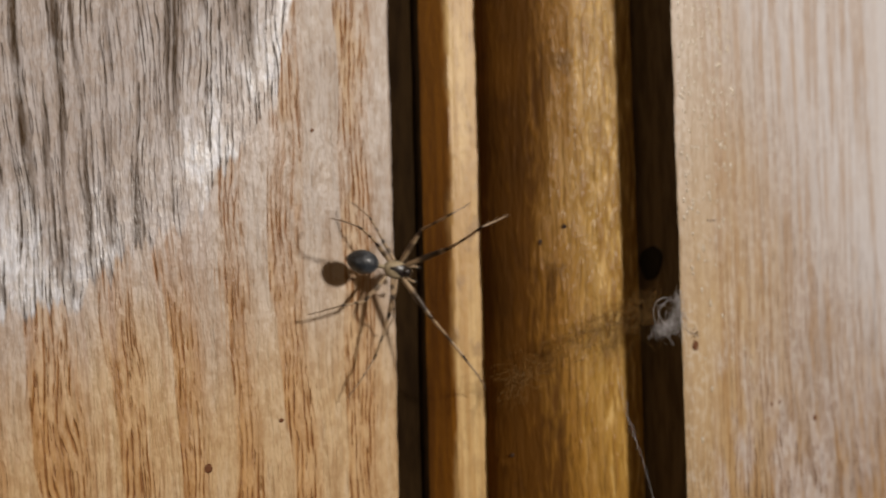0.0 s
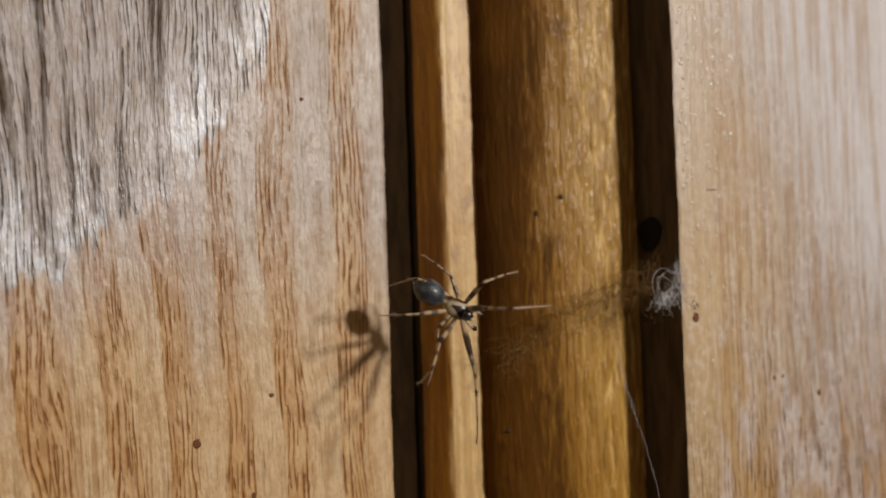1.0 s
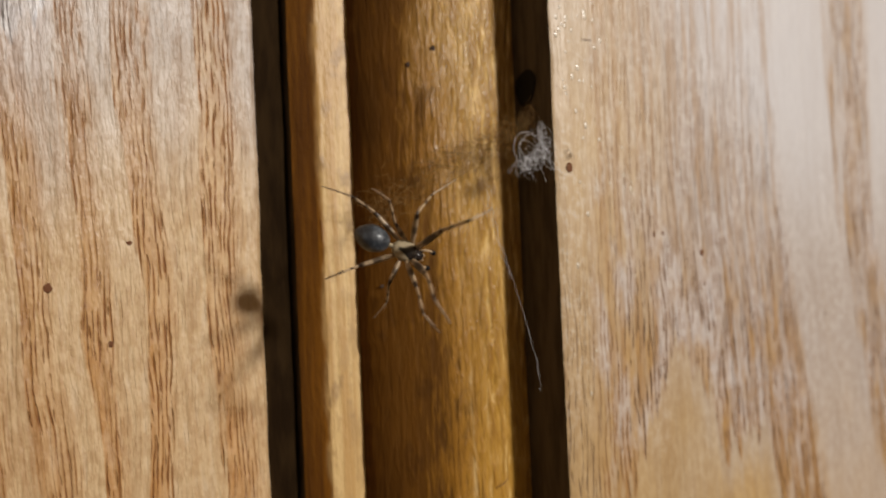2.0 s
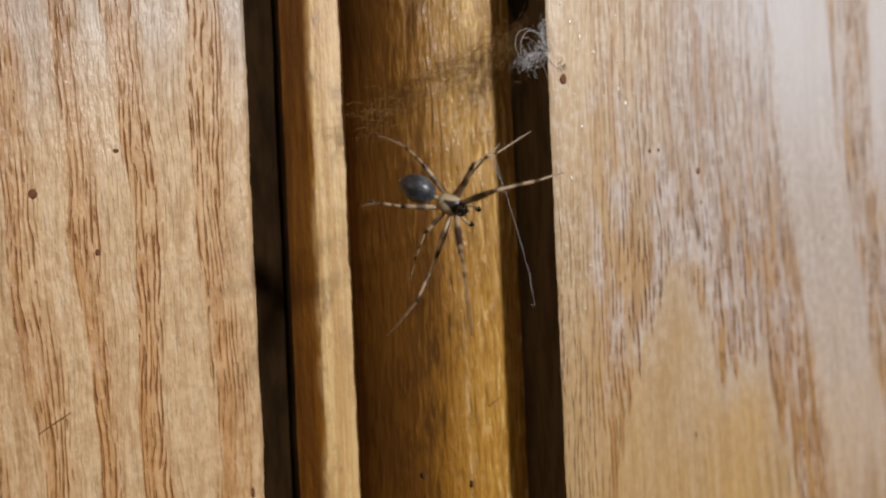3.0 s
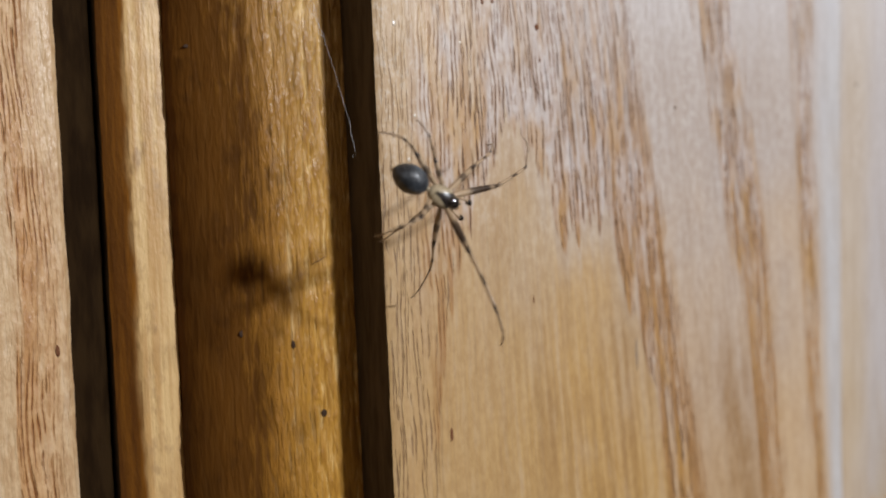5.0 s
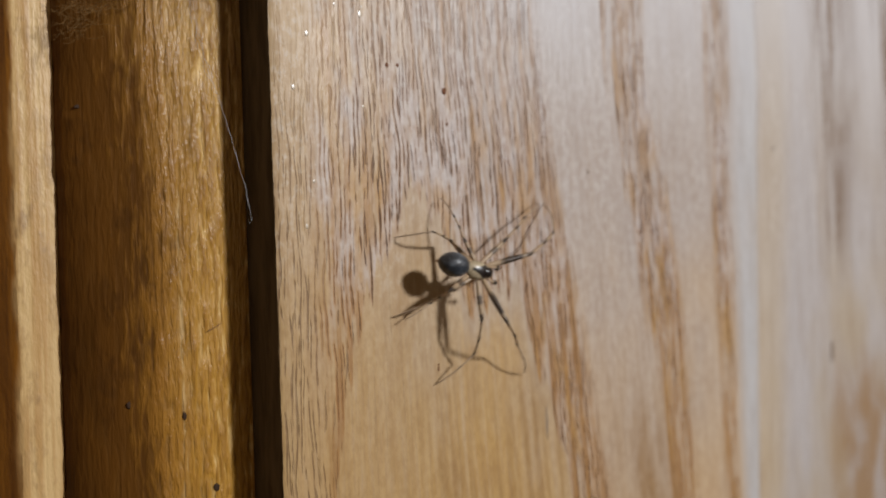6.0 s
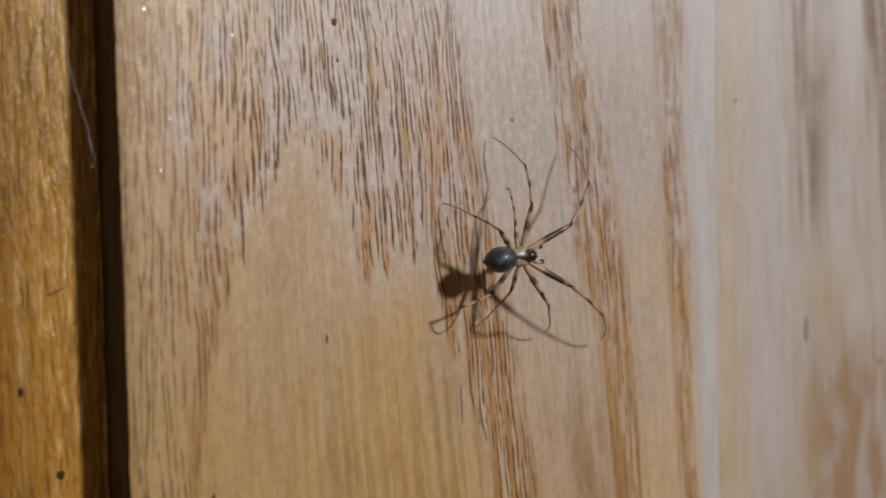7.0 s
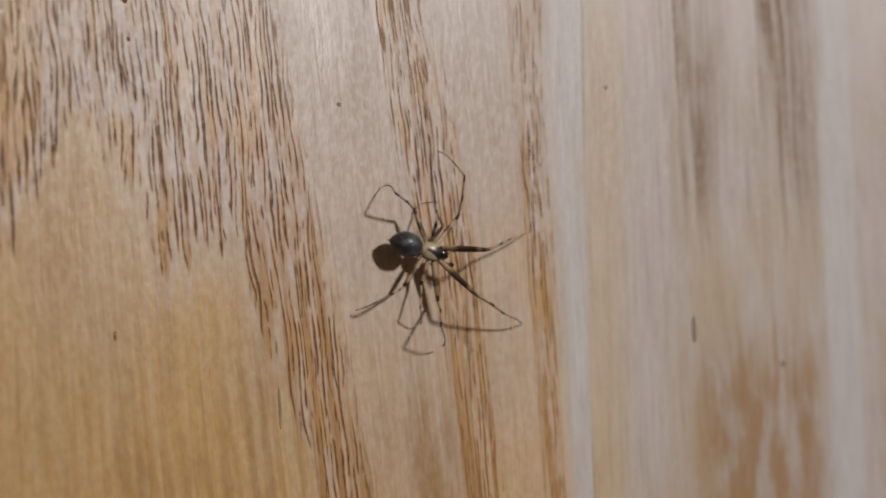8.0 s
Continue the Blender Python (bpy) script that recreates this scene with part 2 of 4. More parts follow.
    amber = both(w, w.ramp(z, -0.002, -0.012, 0.6, 1.0), w.ramp(w.noise(w.stretch(1500, 1500, 260, (3, 1, 7)), 1.0, 2, 0.5), 0.48, 0.62), w.math("MAXIMUM", zone_a, zone_b), calm, w.ramp(patch, 0.62, 0.42, 0.15, 0.8))
    c = w.mix(both(w, amber, faint), c, (0.40, 0.225, 0.065))
    c = w.mix(w.math("MULTIPLY", holes, w.ramp(mottle, 0.36, 0.56, 0.6, 1.0)), c, (0.108, 0.048, 0.017))
    c = w.mix(w.math("MULTIPLY", w.ramp(mottle, 0.40, 0.62), both(w, w.math("MULTIPLY_ADD", painted_sheen, -0.3, 0.38), w.ramp(q, 0.026, 0.034, 1.0, 0.35))), c, (0.74, 0.66, 0.57), "MULTIPLY")
    c = w.mix(both(w, w.ramp(mottle, 0.52, 0.36), w.ramp(patch, 0.4, 0.65), w.ramp(z, -0.016, -0.002), 0.35), c, (0.56, 0.52, 0.48))
    seam = both(w, bands(w, straight, [(33.58, 33.68)], 0.00005), w.ramp(finger_v, 0.42, 0.56, 0.2, 1.0))
    c = w.mix(w.math("MULTIPLY", seam, 0.6), c, (0.2, 0.14, 0.09))
    relief = w.math("MULTIPLY_ADD", w.noise(w.stretch(4200, 4200, 1500), 1.0, 3, 0.65), w.math("MULTIPLY_ADD", painted_sheen, -0.3, 0.5), w.math("MULTIPLY", dab, w.math("MULTIPLY_ADD", painted_sheen, -0.5, 1.0)))
    w.bump(w.math("SUBTRACT", relief, holes), 0.000055)
    rough = w.math("ADD", w.ramp(patch, 0.35, 0.7, 0.40, 0.52), w.math("MULTIPLY", holes, 0.2))
    return w.finish(c, rough, 0.48)


def panel_material():
    """Warm open-pored wood in pore bands, with a weathered grey area that ends in a glossy rim, its white glare painted
    in.
    """
    w = Nodes("warm_open_pored_wood")
    x, z = w.xyz()[0], w.xyz()[2]
    wander = w.noise(w.stretch(220, 220, 85, (5, 0, 0)), 1.0, 2, 0.5)
    lean = line_of(w, x, -34, -12, -100, 300, [(-34, 110), (-26, 100), (-22, 60), (-18, 30), (-12, 20)])
    q = w.math("MULTIPLY_ADD", w.math("SUBTRACT", z, 0.006), lean, x)
    q = w.math("MULTIPLY_ADD", w.math("SUBTRACT", wander, 0.5), 0.0022, q)
    p = w.math("MULTIPLY_ADD", w.math("MULTIPLY", w.math("SUBTRACT", q, x), -0.5), 1.0, q)
    fv = grain_lines(w, p, 43.0, 2200, 60, detail=3.0)
    qq = w.math("MULTIPLY_ADD", w.math("SUBTRACT", fv, 0.5), 0.0012, q)
    band = rings(w, qq, [(-15.6, -13.2), (-18.9, -17.1), (-21.5, -19.9), (-24.2, -22.3), (-27.3, -25.0), (-30.6, -27.9), (-33, -31)])
    border = line_of(w, x, -32, -15, 0, 30, [(-32, 6.8), (-30.6, 7.0), (-28.4, 7.3), (-26.5, 9.1), (-25.7, 9.6), (-23.9, 11.2), (-22.4, 12.4), (-20.7, 14.7), (-20.1, 16.0), (-18.9, 17.2), (-18.4, 21.0),
                                             (-17.2, 25), (-15, 29)])
    above = w.math("SUBTRACT", w.math("MULTIPLY_ADD", w.math("SUBTRACT", fv, 0.5), 0.005, z), border)
    grey = w.ramp(above, -0.0002, 0.0004)
    # edge of the grey area that carries the painted white glare
    rim = both(w, grey, inverse(w, w.ramp(above, 0.0018, 0.0062)))
    wash = w.ramp(above, -0.0045, 0.0)
    pore_line, halo = pore_lines(w, p, 51.0, 0.00024, 400, 0.44, 0.54, 0.22)
    pore_line2, halo2 = pore_lines(w, p, 54.0, 0.00034, 560, 0.46, 0.56, 0.20)
    pore = w.math("MAXIMUM", pore_line, w.math("MULTIPLY", pore_line2, 0.8))
    v3 = grain_lines(w, p, 63.0, 1350, 60, detail=4.0)
    vt = grain_lines(w, p, 71.0, 7000, 110)
    cloud = w.noise(w.stretch(180, 180, 60, (1, 0, 9)), 1.0, 3, 0.55)
    patch = w.noise(w.stretch(480, 480, 200, (4, 0, 2)), 1.0, 3, 0.6)
    # greyer upwards, part of it torch sheen put into the colour
    c = w.mix(w.ramp(w.math("MULTIPLY_ADD", w.math("SUBTRACT", cloud, 0.5), 0.012, z), 0.000, 0.011), (0.575, 0.415, 0.24), (0.47, 0.41, 0.37))
    c = w.mix(w.math("MULTIPLY", w.ramp(vt, 0.46, 0.74), 0.16), c, (0.35, 0.20, 0.08))
    c = w.mix(w.math("MULTIPLY", both(w, band, both(w, w.ramp(cloud, 0.3, 0.6, 0.6, 1.0), w.ramp(patch, 0.36, 0.56, 0.6, 1.0), w.ramp(fv, 0.36, 0.52, 0.5, 1.0))), 0.95), c, w.mix(w.ramp(z, 0.004, 0.014), w.mix(w.ramp(z, 0.0, -0.008), (0.44, 0.21, 0.045), (0.44, 0.19, 0.032)), (0.38, 0.255, 0.15)))
    c, dab = brushed(w, c, p, 75.0, 0.8)
    loops = both(w, inverse(w, w.ramp(x, -0.024, -0.021)), w.ramp(fv, 0.48, 0.6))
    c = w.mix(w.math("MULTIPLY", loops, 0.5), c, (0.31, 0.15, 0.05))
    c = w.mix(w.math("MULTIPLY", wash, 0.5), c, (0.51, 0.46, 0.45))
    weathered = w.mix(w.ramp(v3, 0.48, 0.64), (0.45, 0.405, 0.395), (0.085, 0.055, 0.033))
    # lilac-white patches paint the sheen on the weathered wood
    weathered = w.mix(w.math("MULTIPLY", w.ramp(patch, 0.46, 0.66), 0.75), weathered, (0.55, 0.535, 0.555))
    c = w.mix(w.math("MULTIPLY", grey, w.ramp(x, -0.024, -0.017, 1.0, 0.45)), c, weathered)
    c = w.mix(w.math("MULTIPLY", rim, w.ramp(patch, 0.43, 0.57, 0.05, 0.9)), c, (0.67, 0.69, 0.755))
    mottle = w.noise(w.stretch(3000, 3000, 1500, (7, 4, 1)), 1.0, 3, 0.65)
    holes = w.math("MAXIMUM", both(w, pore, w.math("MAXIMUM", both(w, w.ramp(band, 0.05, 0.6), w.ramp(patch, 0.36, 0.54, 0.2, 1.0)), both(w, grey, w.ramp(v3, 0.42, 0.58, 0.08, 0.9)))), both(w, pore_line, w.ramp(patch, 0.44, 0.62), 0.16))
    c = w.mix(both(w, w.math("MAXIMUM", halo, w.math("MULTIPLY", halo2, 0.7)), w.ramp(band, 0.0, 0.45), inverse(w, grey), w.ramp(patch, 0.35, 0.6, 0.35, 0.9)), c, (0.42, 0.20, 0.055))
    # highlights on the ridges between pores, painted pale
    ridge_glint = both(w, band, inverse(w, halo), w.ramp(patch, 0.42, 0.6), inverse(w, grey))
    c = w.mix(w.math("MULTIPLY", ridge_glint, 0.4), c, (0.64, 0.47, 0.27))
    c = w.mix(w.math("MULTIPLY", holes, w.ramp(mottle, 0.36, 0.56, 0.5, 1.0)), c, w.mix(grey, (0.24, 0.092, 0.020), (0.08, 0.058, 0.04)))
    c = w.mix(w.math("MULTIPLY", w.ramp(mottle, 0.40, 0.62), 0.6), c, (0.74, 0.64, 0.52), "MULTIPLY")
    relief = w.math("MULTIPLY_ADD", w.noise(w.stretch(4200, 4200, 1500), 1.0, 3, 0.65), 0.6, w.math("MULTIPLY", dab, 1.3))
    w.bump(w.math("SUBTRACT", relief, holes), 0.00012)
    rough = w.math("ADD", w.ramp(patch, 0.35, 0.7, 0.37, 0.50), w.math("MULTIPLY", holes, 0.2))
    rough = w.math("SUBTRACT", rough, both(w, grey, w.ramp(patch, 0.42, 0.58), 0.14))
    return w.finish(c, rough, w.math("MULTIPLY_ADD", rim, 0.45, w.math("MULTIPLY_ADD", grey, -0.28, 0.42)))


def cove_material():
    """Honey varnish in long tear-shaped ripples, brighter on the crown and darker towards the bead."""
    w = Nodes("honey_varnished_wood")
    x, z = w.xyz()[0], w.xyz()[2]
    tears = w.noise(w.stretch(3900, 3900, 640, (6, 0, 1)), 1.0, 3, 0.55, 0.3)
    fv = grain_lines(w, x, 81.0, 3600, 230, detail=4.0)
    bv = grain_lines(w, x, 84.0, 900, 70, detail=4.0)
    cloud = w.noise(w.stretch(260, 260, 110, (3, 0, 3)), 1.0, 3, 0.6)
    smudge = w.noise(w.stretch(700, 700, 420, (6, 0, 6)), 1.0, 4, 0.6)
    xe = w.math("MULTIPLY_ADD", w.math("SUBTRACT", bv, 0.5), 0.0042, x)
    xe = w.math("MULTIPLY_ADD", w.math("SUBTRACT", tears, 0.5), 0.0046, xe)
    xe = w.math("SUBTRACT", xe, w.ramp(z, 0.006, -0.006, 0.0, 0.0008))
    flank_dark = inverse(w, w.ramp(xe, -0.0066, -0.0044))
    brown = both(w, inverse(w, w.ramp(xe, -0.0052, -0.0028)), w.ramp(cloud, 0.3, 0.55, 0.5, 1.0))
    c = w.mix(w.ramp(z, -0.02, 0.012), (0.46, 0.24, 0.036), (0.39, 0.23, 0.055))
    c = w.mix(w.ramp(bv, 0.42, 0.64, 0.0, 0.4), c, (0.28, 0.13, 0.017))
    c = w.mix(w.ramp(tears, 0.50, 0.62, 0.0, 0.5), c, (0.21, 0.088, 0.010))
    c = w.mix(w.ramp(tears, 0.48, 0.36, 0.0, 0.6), c, (0.62, 0.38, 0.12))
    c = w.mix(w.ramp(fv, 0.50, 0.68, 0.0, 0.2), c, (0.16, 0.07, 0.012))
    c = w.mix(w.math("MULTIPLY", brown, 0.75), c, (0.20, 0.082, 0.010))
    c = w.mix(w.math("MULTIPLY", flank_dark, 0.93), c, w.mix(w.ramp(cloud, 0.35, 0.65), (0.088, 0.033, 0.0042), (0.048, 0.018, 0.0028)))
    # pale tears paint short glints on the golden part
    c = w.mix(both(w, w.ramp(tears, 0.40, 0.34), inverse(w, brown), inverse(w, flank_dark), 0.6), c, (0.72, 0.50, 0.20))
    # a worn line, with the glint along it painted in
    worn_glint = both(w, bands(w, w.math("MULTIPLY_ADD", w.math("SUBTRACT", bv, 0.5), 0.0006, x), [(-3.36, -3.24)], 0.00007), w.ramp(z, -0.0045, -0.0060), w.ramp(tears, 0.52, 0.44, 0.1, 1.0))
    c = w.mix(w.math("MULTIPLY", worn_glint, 0.5), c, (0.62, 0.45, 0.22))
    c = w.mix(both(w, w.ramp(smudge, 0.54, 0.68), w.math("MULTIPLY_ADD", w.math("MAXIMUM", brown, flank_dark), 0.5, 0.06)), c, (0.05, 0.020, 0.004))
    w.bump(w.math("MULTIPLY_ADD", tears, 1.8, w.math("MULTIPLY", fv, 0.6)), w.math("MULTIPLY_ADD", flank_dark, -0.00010, 0.00015))
    return w.finish(c, w.math("MULTIPLY_ADD", flank_dark, 0.22, w.ramp(fv, 0.3, 0.7, 0.30, 0.44)), w.math("MAXIMUM", 0.06, w.math("MULTIPLY_ADD", brown, -0.3, w.math("MULTIPLY_ADD", flank_dark, -0.3, 0.42))))


def bead_material():
    w = Nodes("pale_bead_wood")
    x = w.xyz()[0]
    fv = grain_lines(w, x, 91.0, 2600, 70)
    cloud = w.noise(w.stretch(500, 500, 220, (9, 0, 3)), 1.0, 3, 0.6)
    c = w.mix(w.ramp(fv, 0.35, 0.65), (0.60, 0.415, 0.185), (0.46, 0.275, 0.098))
    c = w.mix(w.math("MULTIPLY", w.ramp(cloud, 0.48, 0.68), 0.5), c, (0.36, 0.20, 0.07))
    fleck = w.noise(w.stretch(2400, 2400, 900, (1, 0, 4)), 1.0, 3, 0.65)
    c = w.mix(w.math("MULTIPLY", w.ramp(fleck, 0.48, 0.64), 0.6), c, (0.40, 0.25, 0.10))
    smudge = w.noise(w.stretch(900, 900, 520, (5, 0, 2)), 1.0, 3, 0.6)
    c = w.mix(w.ramp(smudge, 0.56, 0.72, 0.0, 0.6), c, (0.24, 0.14, 0.06))
    xe = w.math("MULTIPLY_ADD", w.math("SUBTRACT", cloud, 0.5), 0.0009, x)
    # brown bevel: its shade, turned from the torch, is painted in
    varnish = inverse(w, w.ramp(xe, -0.01003, -0.00968))
    c = w.mix(varnish, c, w.mix(w.ramp(fv, 0.4, 0.65), (0.25, 0.098, 0.008), (0.15, 0.054, 0.005)))
    w.bump(w.math("ADD", fv, fleck), 0.00006)
    return w.finish(c, 0.45, 0.4)


# wood darkened in its colour to stand in for the shade of recesses
def recess_shade_material(name="shaded_groove_wood", light=(0.085, 0.060, 0.034), dark=(0.045, 0.030, 0.016), spec=0.2):
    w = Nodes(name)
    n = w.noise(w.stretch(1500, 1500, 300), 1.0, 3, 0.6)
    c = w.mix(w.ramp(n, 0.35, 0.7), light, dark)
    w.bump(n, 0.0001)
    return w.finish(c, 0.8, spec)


board_wood = board_material()
panel_wood = panel_material()
cove_wood = cove_material()
bead_wood = bead_material()
groove_wood = recess_shade_material()
floor_shade_wood = recess_shade_material("shaded_floor_wood", (0.024, 0.013, 0.0045), (0.012, 0.006, 0.002), 0.04)


# ---- the wall: boards and moulding, drawn as profiles along the grain ----
def heights(near=34.0, fine=0.3, top=1000.0):
    """Heights in millimetres: close steps where the camera passes, then out to the ends."""
    zs = list(np.arange(-near, near + 0.01, fine))
    return [-1180, -500, -150, -60] + zs + [60, 150, 400, top - 200]


def extruded(name, profile, material, rough_edge=(), amount=0.0, seed=0):
    """A closed profile of (x, y) in millimetres drawn out along z; the points in rough_edge wander with the grain."""
    zs = heights()
    bm = bmesh.new()
    rings = []
    for z in zs:
        ring = []
        for i, (x, y) in enumerate(profile):
            dx = dy = 0.0
            if i in rough_edge and abs(z) < 40:
                dx = amount * (noise.noise((z * 0.35, i * 0.21, seed)) + 0.6 * noise.noise((z * 1.7, i * 0.4, seed + 5)))
                dy = 0.5 * amount * noise.noise((z * 1.1, i * 0.3, seed + 9))
            ring.append(bm.verts.new(((x + dx) * MM, (y + dy) * MM, z * MM)))
        rings.append(ring)
    n = len(profile)
    for a, b in zip(rings, rings[1:]):
        for i in range(n):
            bm.faces.new((a[i], a[(i + 1) % n], b[(i + 1) % n], b[i]))
    bm.faces.new(rings[0][::-1])
    bm.faces.new(rings[-1])
    bmesh.ops.recalc_face_normals(bm, faces=bm.faces)
    me = bpy.data.meshes.new(name)
    bm.to_mesh(me)
    bm.free()
    me.materials.append(material)
    for p in me.polygons:
        p.use_smooth = True
    me.set_sharp_from_angle(angle=radians(32))
    ob = new(name, me)
    ob.location.z = Z0
    return ob


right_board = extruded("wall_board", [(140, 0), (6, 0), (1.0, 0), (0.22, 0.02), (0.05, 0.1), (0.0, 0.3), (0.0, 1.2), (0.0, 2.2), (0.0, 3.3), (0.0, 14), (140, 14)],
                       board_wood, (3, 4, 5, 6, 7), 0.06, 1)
# the side face in the slot gets its shade from this darker colour
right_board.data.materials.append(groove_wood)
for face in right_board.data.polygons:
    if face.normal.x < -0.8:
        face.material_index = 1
tagged(right_board, "upright bleached wooden board with open dark pores", "board", kind="structure")
left_panel = extruded("wall_panel", [(-12.6, 14), (-12.6, 8.4), (-12.64, 7.75), (-12.85, 7.55), (-13.4, 7.5), (-20, 7.5), (-300, 7.5), (-300, 14)],
                      panel_wood, (1, 2, 3), 0.06, 2)
tagged(left_panel, "warm wooden panel with a grey weathered patch", "panel", kind="structure")
backing = extruded("wall_backing", [(-1500, 14.05), (1500, 14.05), (1500, 60), (-1500, 60)], groove_wood)
tagged(backing, "dark wooden backing behind the boards", "wall", kind="structure")
# groove floor, painted nearly black in place of the shade between panel and bead
groove = extruded("groove_floor", [(-12.58, 8.45), (-11.6, 8.38), (-11.05, 8.34), (-10.92, 8.5), (-10.92, 14), (-12.58, 14)], floor_shade_wood, (1, 2, 3), 0.05, 6)
tagged(groove, "groove beside the moulding, its shade put into the colour", "groove", kind="structure")
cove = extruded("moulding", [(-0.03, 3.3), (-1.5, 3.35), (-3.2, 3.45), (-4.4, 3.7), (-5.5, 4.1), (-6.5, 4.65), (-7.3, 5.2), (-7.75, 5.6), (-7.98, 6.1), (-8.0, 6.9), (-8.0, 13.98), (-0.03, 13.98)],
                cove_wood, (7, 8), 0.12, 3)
tagged(cove, "honey-brown varnished wooden moulding with a rounded face", "moulding", kind="structure")
bead = extruded("bead", [(-8.01, 6.48), (-9.6, 6.46), (-9.8, 6.52), (-10.0, 6.75), (-10.75, 7.9), (-10.75, 13.98), (-8.01, 13.98)],
                bead_wood, (2, 3, 4), 0.03, 4)
# the bead's left side is painted dark for the groove's shade
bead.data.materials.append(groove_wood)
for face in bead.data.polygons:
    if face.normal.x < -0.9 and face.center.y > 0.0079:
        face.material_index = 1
tagged(bead, "pale flat wooden bead beside the moulding", "bead", kind="structure")


ground_mat = Nodes("trodden_earth")
ground_n = ground_mat.noise(ground_mat.stretch(9, 9, 9), 1.0, 5, 0.6)
ground_mat.bump(ground_n, 0.01)
ground_mat = ground_mat.finish(ground_mat.mix(ground_n, (0.05, 0.04, 0.03), (0.11, 0.09, 0.065)), 0.9, 0.2)
bm = bmesh.new()
bmesh.ops.create_grid(bm, x_segments=24, y_segments=24, size=30.0)
me = bpy.data.meshes.new("ground")
bm.to_mesh(me)
bm.free()
me.materials.append(ground_mat)
tagged(new("ground", me), "plain dark trodden earth at the foot of the wall", "ground", kind="structure")

# ---- hole and silk ----
def part(name, bm, material, parent, label=""):
    me = bpy.data.meshes.new(name)
    bm.to_mesh(me)
    bm.free()
    me.materials.append(material)
    for p in me.polygons:
        p.use_smooth = True
    ob = new(name, me)
    ob.parent = parent
    if label:
        ob["label"] = label
    return ob


def tube(bm, points, radii, sides=6):
    """A tube through points (millimetres) with a radius at each."""
    pts = [Vector(p) for p in points]
    rings = []
    side = None
    for i, p in enumerate(pts):
        ahead = (pts[min(i + 1, len(pts) - 1)] - pts[max(i - 1, 0)]).normalized()
        if side is None:
            side = ahead.orthogonal().normalized()
        side = (side - ahead * side.dot(ahead)).normalized()
        up = ahead.cross(side)
        r = radii[i] if isinstance(radii, (list, tuple)) else radii
        rings.append([bm.verts.new((p + (side * math.cos(a) + up * math.sin(a)) * r) * MM) for a in (2 * math.pi * k / sides for k in range(sides))])
    for a, b in zip(rings, rings[1:]):
        for k in range(sides):
            bm.faces.new((a[k], a[(k + 1) % sides], b[(k + 1) % sides], b[k]))
    bm.faces.new(rings[0][::-1])
    bm.faces.new(rings[-1])


hole_mat = recess_shade_material()
hole_mat.name = "black_hole_shade"
hole_mat.node_tree.nodes["Principled BSDF"].inputs["Base Color"].default_value = (0.004, 0.003, 0.002, 1)
hole_mat.node_tree.links.remove(hole_mat.node_tree.nodes["Principled BSDF"].inputs["Base Color"].links[0])
# low black disc in place of a cavity; the hole's shade is its colour
bm = bmesh.new()
rings = []
for r, depth in ((1.0, 0.04), (0.86, 0.10), (0.6, 0.06), (0.25, 0.04)):
    rings.append([bm.verts.new((-depth * MM, 2.25 * MM + 0.92 * r * (1 + 0.12 * math.sin(3 * a)) * math.cos(a) * MM, 8.85 * MM + 0.95 * r * (1 + 0.1 * math.cos(2 * a + 1)) * math.sin(a) * MM)) for a in np.linspace(0, 2 * math.pi, 28, endpoint=False)])
for a, b in zip(rings, rings[1:]):
    for k in range(28):
        bm.faces.new((a[k], a[(k + 1) % 28], b[(k + 1) % 28], b[k]))
bm.faces.new(rings[-1])
bmesh.ops.recalc_face_normals(bm, faces=bm.faces)
knot = part("knot_hole", bm, hole_mat, None)
knot.location.z = Z0
tagged(knot, "small black bore hole in the side of the board", "hole", kind="structure")

speck_mat = Nodes("dark_speck_dirt").finish((0.036, 0.018, 0.008), 0.7, 0.2)
rust_speck = Nodes("rusty_pin_knot").finish((0.13, 0.05, 0.02), 0.7, 0.2)
pale_speck = Nodes("grey_speck_dirt").finish((0.21, 0.16, 0.12), 0.7, 0.2)


def speck(parent, x, y, z, rx, rz, seed, lean=0.0):
    """A crumb of dirt or a pin knot, slightly proud of the wood."""
    bm = bmesh.new()
    bmesh.ops.create_icosphere(bm, subdivisions=2, radius=1.0)
    for p in bm.verts:
        k = 1 + 0.3 * noise.noise(p.co * 1.7 + Vector((seed, 0, 0)))
        px, pz = p.co.x * rx * k, p.co.z * rz * k
        p.co = ((x + px + lean * pz) * MM, (y + p.co.y * 0.016 * k) * MM, (z + pz) * MM)
    return part("speck", bm, pale_speck if parent == right_board and (x > 12 or rx > 0.3) else speck_mat if parent == cove else rust_speck, parent)


for i, (x, z, rx, rz) in enumerate([(9.52, 0.0, 0.15, 0.18), (6.17, 1.05, 0.10, 0.13), (6.78, 1.1, 0.09, 0.10), (9.6, -1.7, 0.08, 0.10), (19.14, -3.9, 0.12, 0.10), (35.7, -2.0, 0.16, 0.10),
                                   (41.3, -15.9, 0.2, 0.8), (48.8, -18.6, 0.22, 0.18), (15.5, -17.6, 0.07, 0.9), (3.3, -20.2, 0.09, 0.35), (2.3, 11.0, 0.35, 0.05), (0.85, 4.5, 0.2, 0.28), (8.6, -14.0, 0.05, 0.2)]):
    speck(right_board, x, 0.0, z, rx, rz, i)
for i, (x, z, rx, rz) in enumerate([(-22.6, -0.3, 0.20, 0.22), (-20.0, -3.0, 0.12, 0.14), (-19.0, 1.6, 0.14, 0.10), (-17.1, 15.9, 0.10, 0.10), (-13.3, -15.0, 0.10, 0.3)] ):
    speck(left_panel, x, 7.5, z, rx, rz, 20 + i)
